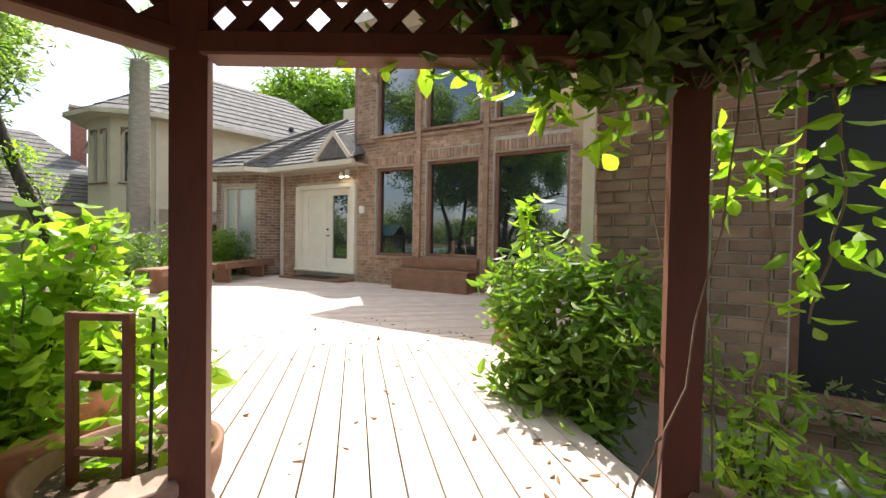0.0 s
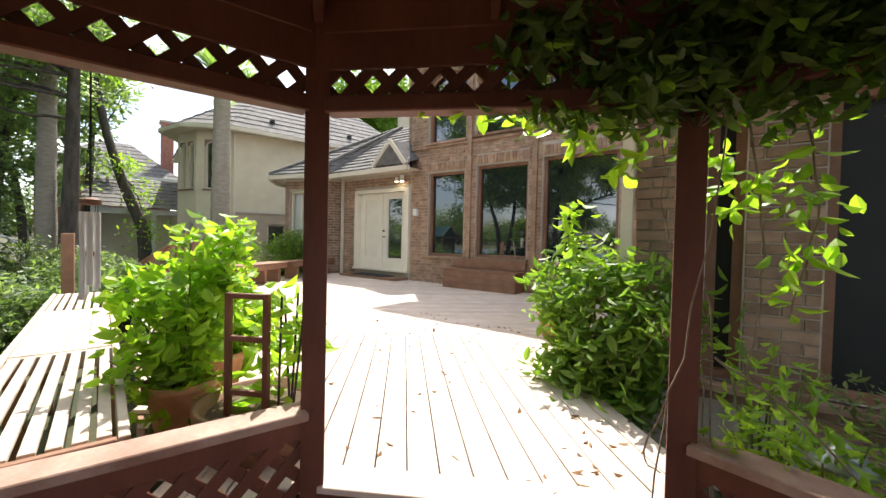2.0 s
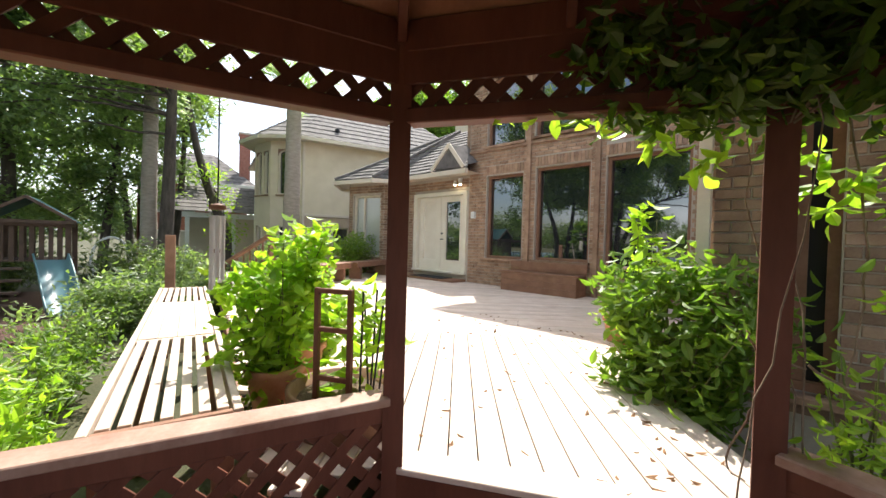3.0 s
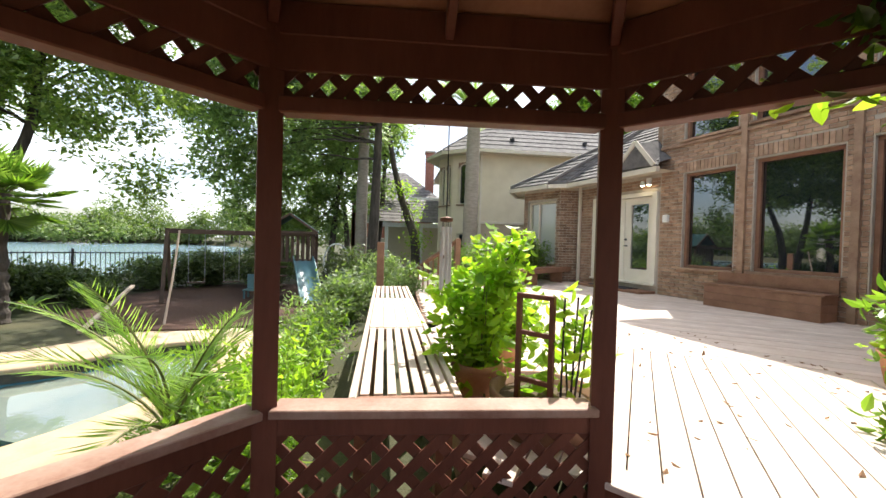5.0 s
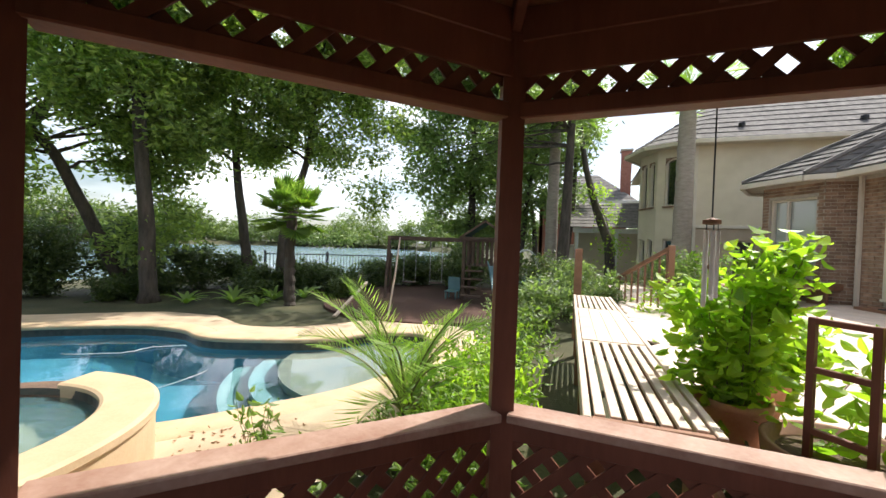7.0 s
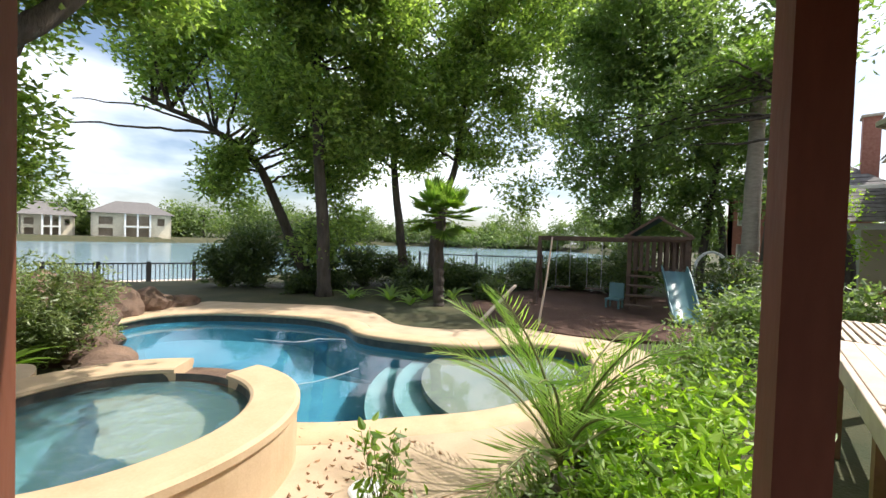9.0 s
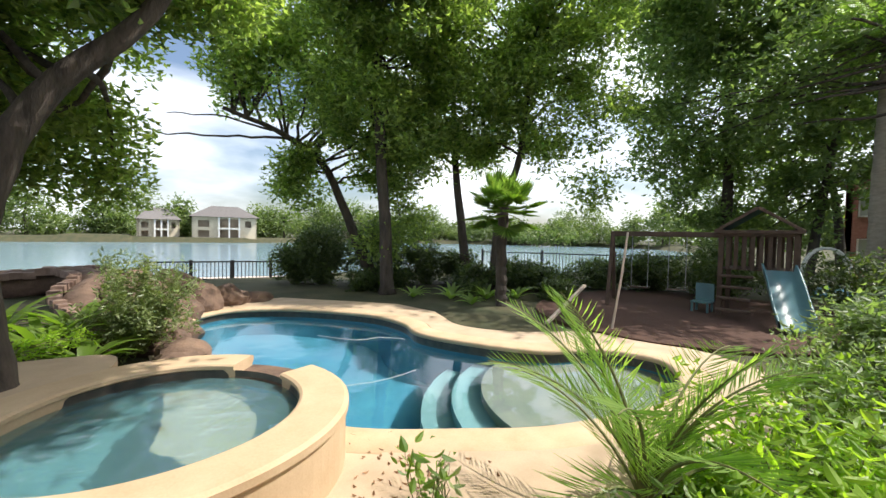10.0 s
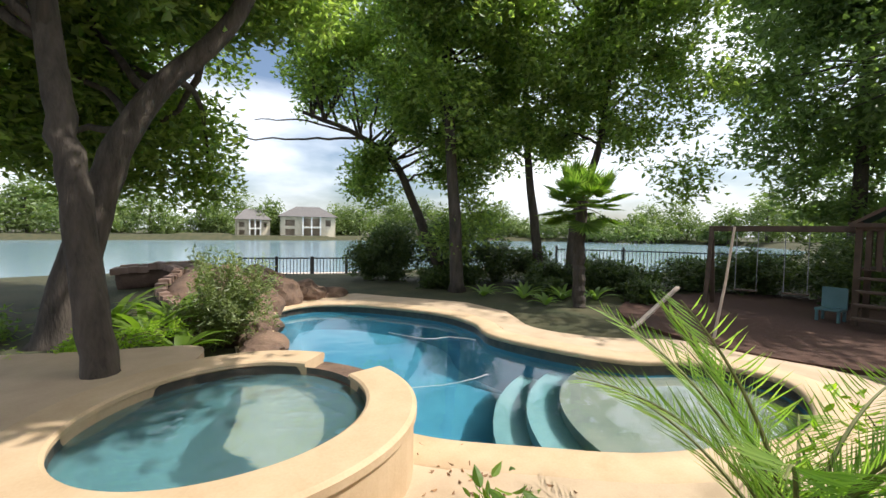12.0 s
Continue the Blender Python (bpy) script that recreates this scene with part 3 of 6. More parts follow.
for k in range(8):
    p, q = corner[k], corner[(k + 1) % 8]
    d = (q - p).normalized()
    nrm = Vector((-d.y, d.x, 0))
    gap = d * 0.046
    up = lambda v, z: v + Vector((0, 0, z))
    opening = k == 0
    seen = k in (6, 7)
    # beam, frieze and top plate
    part("beam", Shape().bar(up(p + gap, BEAM_Z + 0.034), up(q - gap, BEAM_Z + 0.034), 0.09, 0.068), REDWOOD, gazebo)
    part("top_plate", Shape().bar(up(p + gap, 2.555), up(q - gap, 2.555), 0.09, 0.14), REDWOOD, gazebo)
    lattice(gazebo, p, q, BEAM_Z + 0.062, 2.51, seen, 0.058)
    out = (p + q).normalized() * -0.030
    part("fascia_board", Shape().bar(up(p + gap * 0.6 + out, 2.432), up(q - gap * 0.6 + out, 2.432), 0.02, 0.175), REDWOOD, gazebo)
    if not opening:
        part("handrail", Shape().bar(up(p + gap * 0.9, RAIL_Z - 0.02), up(q - gap * 0.9, RAIL_Z - 0.02), 0.135, 0.038), RAILWOOD, gazebo, "sun-faded pinkish handrail cap")
        part("rail", Shape().bar(up(p + gap, RAIL_Z - 0.085), up(q - gap, RAIL_Z - 0.085), 0.04, 0.09), REDWOOD, gazebo)
        part("bottom_rail", Shape().bar(up(p + gap, 0.13), up(q - gap, 0.13), 0.04, 0.09), REDWOOD, gazebo)
        lattice(gazebo, p, q, 0.16, RAIL_Z - 0.12, seen)
    # roof slope, its boarding and the hip rafter
    o = 1.10
    apex = Vector((0, 0, 3.64))
    e0, e1 = up(p * o, 2.51), up(q * o, 2.51)
    s = Shape()
    n = (e1 - e0).cross(apex - e0).normalized()
    n = n if n.z > 0 else -n
    s.add([e0, e1, apex, e0 + n * 0.03, e1 + n * 0.03, apex + n * 0.03], [(0, 1, 2), (3, 5, 4), (0, 3, 4, 1), (1, 4, 5, 2), (2, 5, 3, 0)])
    part("ceiling_board", s, CEILING, gazebo, "orange-brown stained roof boarding")
    s = Shape()
    for i in range(9):
        f0, f1 = i / 9, (i + 1.12) / 9
        a, b = e0.lerp(apex, f0), e1.lerp(apex, f0)
        c, dd = e1.lerp(apex, min(f1, 1)), e0.lerp(apex, min(f1, 1))
        lo, hi = n * (0.050), n * 0.034
        s.add([a + lo, b + lo, c + hi, dd + hi, a + n * 0.032, b + n * 0.032], [(0, 1, 2, 3), (4, 5, 1, 0)])
    part("shingle_slope", s, SHINGLE, gazebo, "grey shingles")
    part("rafter", Shape().bar(up(p * (o - 0.02), 2.49), Vector((0, 0, 3.56)), 0.045, 0.11), REDWOOD, gazebo)
    m0 = (e0 + e1) / 2
    part("rafter", Shape().bar(m0 * 0.99 - Vector((0, 0, 0.04)), Vector((0, 0, 3.53)), 0.04, 0.09), REDWOOD, gazebo)
    part("fascia", Shape().bar(e0 * 1.005, e1 * 1.005, 0.025, 0.12), REDWOOD, gazebo)
s = Shape()
for i in range(23):
    y = -1.65 + i * 0.15
    half = min(1.70, RAD * 0.99 - max(0, abs(y) - 0.71)) if abs(y) > 0.71 else 1.70
    part("floor_board", Shape().box((0, y, 0.025), (2 * half, 0.142, 0.045)), REDWOOD, gazebo)

# ---- deck ----
DZ = 0.62
deck = thing("deck", "sun-bleached red-brown wooden deck scattered with dry leaves", "deck")
deck["kind"] = "structure"
BD = Vector((-0.837, 0.547, 0))
BN = Vector((0.547, 0.837, 0))
O = Vector((-1.0, 0.90, 0))
HOUSE = Matrix.Translation((-8.13, 5.44, 0)) @ Matrix.Rotation(radians(15), 4, "Z")
HINV = HOUSE.inverted()


def in_deck(x, y):
    """The deck's outline: from the gazebo and the planting to the house."""
    h = HINV @ Vector((x, y, 0))
    bed = 0.65 * x + 0.76 * y > 1.05 and x > -2.25
    return h.y < 0.0 and not (h.x > 5.98 and h.y > -4.35) and y > -0.10 and x < 0.9 and not bed and x > -13.5


def clip_len(o, d, a, b, h=0.04):
    """The stretch of a line that lies on the deck and outside the gazebo."""
    runs, start = [], None
    t = a
    while t <= b:
        p = o + d * t
        g = gazebo.matrix_world.inverted() @ p
        ring = max(abs(g.x), abs(g.y), (abs(g.x) + abs(g.y)) * math.sqrt(0.5))
        ok = in_deck(p.x, p.y) and ring > 1.79
        if ok and start is None:
            start = t
        if not ok and start is not None:
            runs.append((start, t - h))
            start = None
        t += h
    if start is not None:
        runs.append((start, b))
    return [r for r in runs if r[1] - r[0] > 0.25]


def board(o, d, a, b, w, z, mat, parent, name="plank"):
    j = random.uniform(-0.003, 0.002)
    p = o + d * (a + random.uniform(0.0, 0.012)) + Vector((0, 0, z - 0.014 + j))
    q = o + d * (b - random.uniform(0.0, 0.012)) + Vector((0, 0, z - 0.014 + j + random.uniform(-0.002, 0.002)))
    return part(name, Shape().bar(p, q, w, 0.028), mat, parent)


SEAM = 2.72
for i in range(-40, 46):
    o = O + BN * (i * 0.147)
    for a, b in clip_len(o, BD, -2.0, SEAM):
        board(o, BD, a, b, 0.1395, DZ, DECKWOOD, deck)
for i in range(0, 62):
    o = O + BD * (SEAM + 0.075 + i * 0.147)
    for a, b in clip_len(o, BN, -7.0, 8.0):
        board(o, BN, a, b, 0.1395, DZ, DECKWOOD, deck)
# header plank across the boards' ends, joists and skirt
part("edge_plank", Shape().bar((-1.445, 0.50, DZ - 0.008), (-0.44, 1.50, DZ - 0.008), 0.17, 0.030), DECKWOOD, deck)
part("skirt_board", Shape().bar((-1.40, 0.455, DZ - 0.165), (-0.395, 1.455, DZ - 0.165), 0.03, 0.28), REDWOOD, deck, "red-brown riser board under deck edge")
part("skirt_board", Shape().bar((-1.40, 0.46, DZ - 0.45), (-0.395, 1.46, DZ - 0.45), 0.03, 0.27), REDWOOD, deck)
part("skirt_board", Shape().bar((-1.60, -0.115, DZ - 0.16), (-14.0, -0.115, DZ - 0.16), 0.03, 0.26), BROWNWOOD, deck)
s = Shape()
for i in range(10):
    s.bar((-1.9 - i * 1.2, -0.05, DZ - 0.10), (-1.9 - i * 1.2, 2.2 + 0.1 * i, DZ - 0.10), 0.05, 0.12)
part("joists", s, BROWNWOOD, deck)
s = Shape()
s.add([HOUSE @ Vector(v) for v in ((-6, -5.6, DZ - 0.2), (6, -4.4, DZ - 0.2), (6, 0, DZ - 0.2), (-6, 0, DZ - 0.2))], [(0, 1, 2, 3)])
part("underlay", s, BROWNWOOD, deck)


# ---- house ----
house = thing("house", "two-storey brown brick house with tall tinted windows", "house")
house.matrix_world = HOUSE


def wall_with_holes(s, x0, x1, z0, z1, y, holes, thick=0.22):
    """A wall in the x-z plane whose rectangular holes go right through."""
    xs = sorted({x0, x1, *[h[0] for h in holes], *[h[1] for h in holes]})
    zs = sorted({z0, z1, *[h[2] for h in holes], *[h[3] for h in holes]})
    nx_, nz_ = len(xs) - 1, len(zs) - 1
    full = [[not any(h[0] <= (xs[i] + xs[i + 1]) / 2 <= h[1] and h[2] <= (zs[k] + zs[k + 1]) / 2 <= h[3] for h in holes) for k in range(nz_)] for i in range(nx_)]
    filled = lambda i, k: 0 <= i < nx_ and 0 <= k < nz_ and full[i][k]
    ids, v, f = {}, [], []

    def vid(i, k, back):
        key = (i, k, back)
        if key not in ids:
            ids[key] = len(v)
            v.append((xs[i], y + (thick if back else 0), zs[k]))
        return ids[key]

    for i in range(nx_):
        for k in range(nz_):
            if full[i][k]:
                a, b, c, d = ((i, k), (i + 1, k), (i + 1, k + 1), (i, k + 1))
                f.append(tuple(vid(*p, 0) for p in (a, b, c, d)))
                f.append(tuple(vid(*p, 1) for p in (b, a, d, c)))
                for (p, q_), (di, dk) in (((a, b), (0, -1)), ((b, c), (1, 0)), ((c, d), (0, 1)), ((d, a), (-1, 0))):
                    if not filled(i + di, k + dk):
                        f.append((vid(*q_, 0), vid(*p, 0), vid(*p, 1), vid(*q_, 1)))
    s.add(v, f)
    return s


def courses(x0, x1, z0, z1, holes, bw=0.203, bh=0.067, gap=0.010):
    """Centres and widths of bricks laid in running bond round holes."""
    out, row, z = [], 0, z0
    while z + bh <= z1 + 0.01:
        x = x0 - (0.5 * (bw + gap) if row % 2 else 0)
        while x < x1:
            a, b = max(x, x0), min(x + bw, x1)
            spans = [(a, b)]
            for h in holes:
                if h[2] < z + bh and h[3] > z:
                    spans = [p for (m, n) in spans for p in ((m, min(n, h[0])), (max(m, h[1]), n)) if p[1] - p[0] > 0.03]
            out += [((m + n) / 2, z + bh / 2, n - m) for m, n in spans if n - m > 0.03]
            x += bw + gap
        z += bh + gap
        row += 1
    return out


def brick_face(s, cx, cz, w, y, bh=0.067, proud=0.012):
    e = 0.004
    x0, x1, z0, z1 = cx - w / 2, cx + w / 2, cz - bh / 2, cz + bh / 2
    f = y - proud - random.uniform(0, 0.004)
    s.add([(x0, y, z0), (x1, y, z0), (x1, y, z1), (x0, y, z1), (x0 + e, f, z0 + e), (x1 - e, f, z0 + e), (x1 - e, f, z1 - e), (x0 + e, f, z1 - e)],
          [(4, 5, 6, 7), (0, 1, 5, 4), (1, 2, 6, 5), (2, 3, 7, 6), (3, 0, 4, 7)])


LOW = [(0.55, 1.60, 1.28, 3.30), (1.93, 3.18, 1.30, 3.36), (3.50, 4.95, 1.0, 3.40)]
HIGH = [(0.53, 1.62, 4.02, 5.70), (1.88, 3.18, 4.05, 5.75), (3.50, 4.90, 4.05, 5.80)]
DOOR = (-2.10, -0.05, 0.80, 3.0)
TOP = 6.35
holes = LOW + HIGH + [DOOR]
tower = wall_with_holes(Shape(), -0.02, 6.0, 0.3, TOP, 0.0, LOW + HIGH)
part("wall", tower, MORTAR, house, "brown brick wall")
porch = wall_with_holes(Shape(), -2.75, -0.02, 0.3, 3.42, 0.0, [DOOR])
part("wall", porch, MORTAR, house, "brown brick wall round door")
s = Shape()
for cx_, cz_, w_ in courses(0.0, 6.0, 0.55, TOP - 0.05, [(a - 0.02, b + 0.02, c - 0.03, d + 0.24) for a, b, c, d in LOW + HIGH]):
    brick_face(s, cx_, cz_, w_, 0.0)
for cx_, cz_, w_ in courses(-2.75, -0.03, 0.55, 3.35, [(DOOR[0] - 0.02, DOOR[1] + 0.02, 0, DOOR[3] + 0.02)]):
    brick_face(s, cx_, cz_, w_, 0.0)
# soldier courses over the windows
for a, b, c, d in LOW + HIGH:
    x = a - 0.02
    while x < b + 0.02:
        s.add(*(lambda t: (t.v[0], t.f))(Shape().box((x + 0.034, -0.006, d + 0.13), (0.066, 0.024, 0.20))))
        x += 0.077
tagged(part("bricks", s, BRICK, house, "brown and tan bricks"), kind="stuff")


def window(parent, a, b, c, d, y, arched=False, frame_mat=BROWNWOOD, pane=GLASS, mullions=()):
    w = part("window", Shape().box(((a + b) / 2, y + 0.16, (c + d) / 2), (b - a, 0.01, d - c)), pane, parent, "large dark tinted reflective window")
    s = Shape()
    for bx in (((a + b) / 2, c + 0.03, b - a, 0.06), ((a + b) / 2, d - 0.03, b - a, 0.06)):
        s.box((bx[0], y + 0.11, bx[1]), (bx[2], 0.07, bx[3]))
    for x in (a + 0.03, b - 0.03):
        s.box((x, y + 0.11, (c + d) / 2), (0.06, 0.066, d - c - 0.12))
    for x in mullions:
        s.box((x, y + 0.11, (c + d) / 2), (0.05, 0.06, d - c - 0.12))
    f = part("window_frame", s, frame_mat, w)
    part("sill", Shape().box(((a + b) / 2, y - 0.02, c - 0.025), (b - a + 0.08, 0.14, 0.05)), BRICK, w)
    if arched:
        # brick infill that rounds the window's head
        r = (b - a) / 2
        s = Shape()
        m, top = (a + b) / 2, d
        pts = [(m + r * math.cos(t), d - r * 0.75 + r * 0.75 * math.sin(t)) for t in np.linspace(0, math.pi, 25)]
        for (xa, za), (xb, zb) in zip(pts, pts[1:]):
            s.add([(xa, y - 0.008, za), (xb, y - 0.008, zb), (xb, y - 0.008, top + 0.01), (xa, y - 0.008, top + 0.01), (xa, y + 0.15, za), (xb, y + 0.15, zb)], [(0, 3, 2, 1), (0, 1, 5, 4)])
        part("arch", s, BRICK, w, "brick arch")
        s = Shape()
        s.tube([(px, y + 0.08, pz - 0.02) for px, pz in pts], 0.035, 6)
        part("arch_frame", s, frame_mat, w)
    return w


for h in LOW:
    window(house, *h, 0.0)
for h in HIGH:
    window(house, *h, 0.0, True)
# pale pilaster lines between the windows
for x in (1.76, 3.34):
    part("pilaster", Shape().box((x, -0.035, 3.3), (0.10, 0.07, 5.4)), BRICK, house)
part("belt_course", Shape().box((2.95, -0.03, 3.93), (5.9, 0.06, 0.06)), BRICK, house)
part("interior_wall", Shape().box((2.5, 3.2, 3.0), (12.0, 0.1, 6.4)), CREAM, house)
part("soffit", Shape().box((2.9, -0.2, TOP + 0.02), (6.9, 0.9, 0.06)), TRIM, house, "cream painted soffit")
part("fascia", Shape().box((2.9, -0.64, TOP + 0.09), (6.9, 0.03, 0.2)), TRIM, house, "cream fascia board")
s = Shape()
s.add([(-0.55, -0.66, TOP + 0.15), (9.5, -0.66, TOP + 0.15), (6.5, 4.2, TOP + 3.2), (1.5, 4.2, TOP + 3.2), (-0.55, 6.5, TOP + 0.15), (9.5, 6.5, TOP + 0.15)], [(0, 1, 2, 3), (0, 3, 4), (1, 5, 2), (3, 2, 5, 4)])
part("roof", s, SHINGLE, house, "grey shingled roof")
part("side_wall", Shape().box((-0.12, 3.0, 3.4), (0.2, 5.8, 6.0)), BRICK, house)

# breakfast nook beside the door, with its own hipped roof
NK = [(-2.75, 0.0), (-2.95, -0.5), (-4.3, -0.85), (-5.15, -0.2), (-5.25, 2.0)]
for (xa, ya), (xb, yb) in zip(NK, NK[1:]):
    a, b = Vector((xa, ya, 0)), Vector((xb, yb, 0))
    L = (b - a).length
    ang = math.atan2(b.y - a.y, b.x - a.x)
    t = Matrix.Translation(b) @ Matrix.Rotation(ang + math.pi, 4, "Z")
    hole = [(0.16, L - 0.16, 1.12, 3.02)] if L > 0.7 else []
    s = wall_with_holes(Shape(), 0, L, 0.3, 3.42, 0.0, hole, 0.16)
    w = part("nook_wall", s, MORTAR, house, "brown brick wall of nook")
    w.matrix_local = t
    sb = Shape()
    for cx_, cz_, w_ in courses(0.0, L, 0.55, 3.35, [(h[0] - 0.02, h[1] + 0.02, h[2] - 0.02, h[3] + 0.02) for h in hole]):
        brick_face(sb, cx_, cz_, w_, 0.0)
    b_ = part("bricks", sb, BRICK, house)
    b_.matrix_local = t
    for h in hole:
        win = window(house, *h, 0.0, False, TRIM, PALEGLASS, (0.16 + (L - 0.32) * 0.36,) if L > 1.2 else ())
        win.matrix_local = t
s = Shape()
eav = [(0.35, -0.55), (-2.6, -0.55), (-2.95, -0.95), (-4.45, -1.3), (-5.6, -0.35), (-5.7, 2.6), (0.35, 2.6)]
ridge = Vector((-1.75, 1.5, 5.1))
ridge2 = Vector((-1.0, 1.5, 5.1))
ev = [Vector((x, y, 3.46)) for x, y in eav]


def tiled(a, b, c, d, rows):
    """A roof slope in overlapping rows of shingles; a, b along the eave, c, d along the ridge."""
    s = Shape()
    n = (b - a).cross(d - a).normalized()
    n = n if n.z > 0 else -n
    for i in range(rows):
        f0, f1 = i / rows, (i + 1.25) / rows
        p, q_, r, t = a.lerp(d, f0), b.lerp(c, f0), b.lerp(c, min(1, f1)), a.lerp(d, min(1, f1))
        cells = max(1, int((q_ - p).length / 0.30))
        for k in range(cells):
            u0, u1 = k / cells, (k + 0.97) / cells
            lo = n * (0.035 + random.uniform(0, 0.012))
            s.add([p.lerp(q_, u0) + lo, p.lerp(q_, u1) + lo, t.lerp(r, u1) + n * 0.01, t.lerp(r, u0) + n * 0.01, p.lerp(q_, u0), p.lerp(q_, u1)], [(0, 1, 2, 3), (4, 5, 1, 0)])
    s.add([a, b, c, d], [(0, 1, 2, 3)])
    return s


for a, b, c, d in ((ev[1], ev[0], ridge2, ridge), (ev[2], ev[1], ridge, ridge), (ev[3], ev[2], ridge, ridge), (ev[4], ev[3], ridge, ridge), (ev[5], ev[4], ridge, ridge), (ev[6], ev[5], ridge, ridge2)):
    tagged(part("roof_slope", tiled(a, b, c, d, 13), SHINGLE, house, "grey weathered shingles"), kind="stuff")
for a, b in ((ev[1], ridge), (ev[2], ridge), (ev[3], ridge), (ev[4], ridge)):
    part("hip_cap", Shape().tube([a + Vector((0, 0, 0.04)), b + Vector((0, 0, 0.04))], 0.06, 6), SHINGLE, house)
s = Shape()
for a, b in zip(ev, ev[1:-1]):
    s.bar(a + Vector((0, 0, -0.07)), b + Vector((0, 0, -0.07)), 0.10, 0.12)
part("gutter", s, TRIM, house, "cream painted gutter")
s = Shape().add([(x, y, 3.40) for x, y in eav], [tuple(range(len(eav)))])
part("soffit", s, TRIM, house, "cream soffit")
part("downspout", Shape().box((-2.62, -0.06, 1.95), (0.07, 0.06, 2.9)), TRIM, house, "cream downspout")
# little cross gable against the tower
s = Shape()
s.add([(-0.75, -0.60, 3.50), (0.25, -0.60, 3.50), (-0.20, -0.60, 4.05), (-0.75, 0.6, 3.9), (0.25, 0.6, 3.9), (-0.20, 0.6, 4.3)], [(0, 1, 2), (0, 2, 5, 3), (1, 4, 5, 2)])
part("cross_gable", s, SHINGLE, house)
part("bargeboard", Shape().bar((-0.82, -0.63, 3.48), (-0.20, -0.63, 4.08), 0.04, 0.10).bar((-0.20, -0.63, 4.08), (0.30, -0.63, 3.48), 0.04, 0.10), TRIM, house, "cream bargeboard")

# double glazed door, with curtain behind one leaf
door = part("door", Shape().box((-1.08, 0.17, 1.86), (2.05, 0.02, 2.1)), PALEGLASS, house, "double ivory patio door with glazed leaves")
s = Shape()
for x, w in ((-2.03, 0.13), (-0.12, 0.13)):
    s.box((x, 0.02, 1.90), (w, 0.16, 2.2))
s.box((-1.075, 0.02, 2.96), (1.78, 0.16, 0.10))
s.box((-1.075, 0.0, 0.825), (2.05, 0.2, 0.05))
part("door_frame", s, DOORPAINT, door)
for x0 in (-1.955, -1.07):
    s = Shape()
    wd = 0.87
    for xx, ww in ((x0 + 0.09, 0.18), (x0 + wd - 0.09, 0.18)):
        s.box((xx, 0.09, 1.875), (ww, 0.05, 2.05))
    s.box((x0 + wd / 2, 0.09, 2.82), (wd - 0.36, 0.05, 0.16))
    s.box((x0 + wd / 2, 0.09, 1.0), (wd - 0.36, 0.05, 0.30))
    lf = part("door_leaf", s, DOORPAINT, door, "ivory painted door leaf")
    if x0 > -1.5:
        part("pane", Shape().box((x0 + wd / 2, 0.11, 1.94), (wd - 0.36, 0.012, 1.6)), GLASS, lf, "clear dark pane")
    else:
        part("pane", Shape().box((x0 + wd / 2, 0.11, 1.94), (wd - 0.36, 0.012, 1.6)), DOORPAINT, lf, "pane covered by an ivory blind")
part("door_handle", Shape().tube([(-1.02, 0.05, 1.72), (-1.02, 0.0, 1.72), (-0.92, 0.0, 1.72)], 0.014, 8), DARKMETAL, door, "dark lever handle")
part("deadbolt", Shape().tube([(-1.02, 0.06, 1.88), (-1.02, 0.02, 1.88)], 0.025, 12), DARKMETAL, door)
step = tagged(part("door_step", Shape().box((0, 0, 0), (2.1, 0.5, 0.06)), BROWNWOOD), "low shaded wooden step before patio door", "step", "", "structure")
step.matrix_world = HOUSE @ pose(-1.1, -0.27, DZ + 0.03)
mat_ = tagged(part("door_mat", Shape().box((0, 0, 0), (1.2, 0.44, 0.02)), MAT), "dark fibre door mat on step", "door mat")
mat_.matrix_world = HOUSE @ pose(-1.1, -0.27, DZ + 0.071)
# paired flood lamp by the door
fl = part("flood_lamp", Shape().box((-0.30, -0.05, 3.28), (0.10, 0.06, 0.10)), WHITEPAINT, house, "paired flood lamp, lit")
for dx in (-0.10, 0.08):
    hd = part("lamp_head", Shape().lathe([(0.0, 0.0), (0.035, 0.0), (0.06, -0.10), (0.055, -0.11)], (-0.30 + dx, -0.14, 3.26), 16), WHITEPAINT, fl)
    part("bulb", Shape().lathe([(0.0, -0.135), (0.03, -0.128), (0.052, -0.105), (0.052, -0.09)], (-0.30 + dx, -0.14, 3.26), 16), LAMPGLOW, fl, "glowing warm bulb")
part("wall_box", Shape().box((0.18, -0.05, 2.35), (0.11, 0.08, 0.17)), WHITEPAINT, house, "small white wall box")

# wing in front, one storey, with dark windows
WY = -4.33
wing_holes = [(6.44, 6.65, 0.75, 2.62), (7.04, 8.55, 0.75, 2.62), (8.75, 10.2, 0.75, 2.62)]
part("wall", wall_with_holes(Shape(), 6.0, 11.0, 0.0, 2.95, WY, wing_holes), MORTAR, house, "brown brick wall of wing")
for h in wing_holes:
    window(house, *h, WY, False, BROWNWOOD, SCREEN)
near_bricks = courses(6.0, 7.03, 0.62, 2.9, [(6.43, 6.66, 0.7, 2.64)])
far_bricks = courses(7.03, 11.0, 0.1, 2.9, [(h[0] - 0.02, h[1] + 0.02, h[2] - 0.02, h[3] + 0.02) for h in wing_holes])
s = Shape()
for b_ in far_bricks:
    brick_face(s, *b_, WY)
tagged(part("bricks", s, BRICK, house), kind="stuff")
side_t = Matrix.Translation((6.0, 0, 0)) @ Matrix.Rotation(-math.pi / 2, 4, "Z")
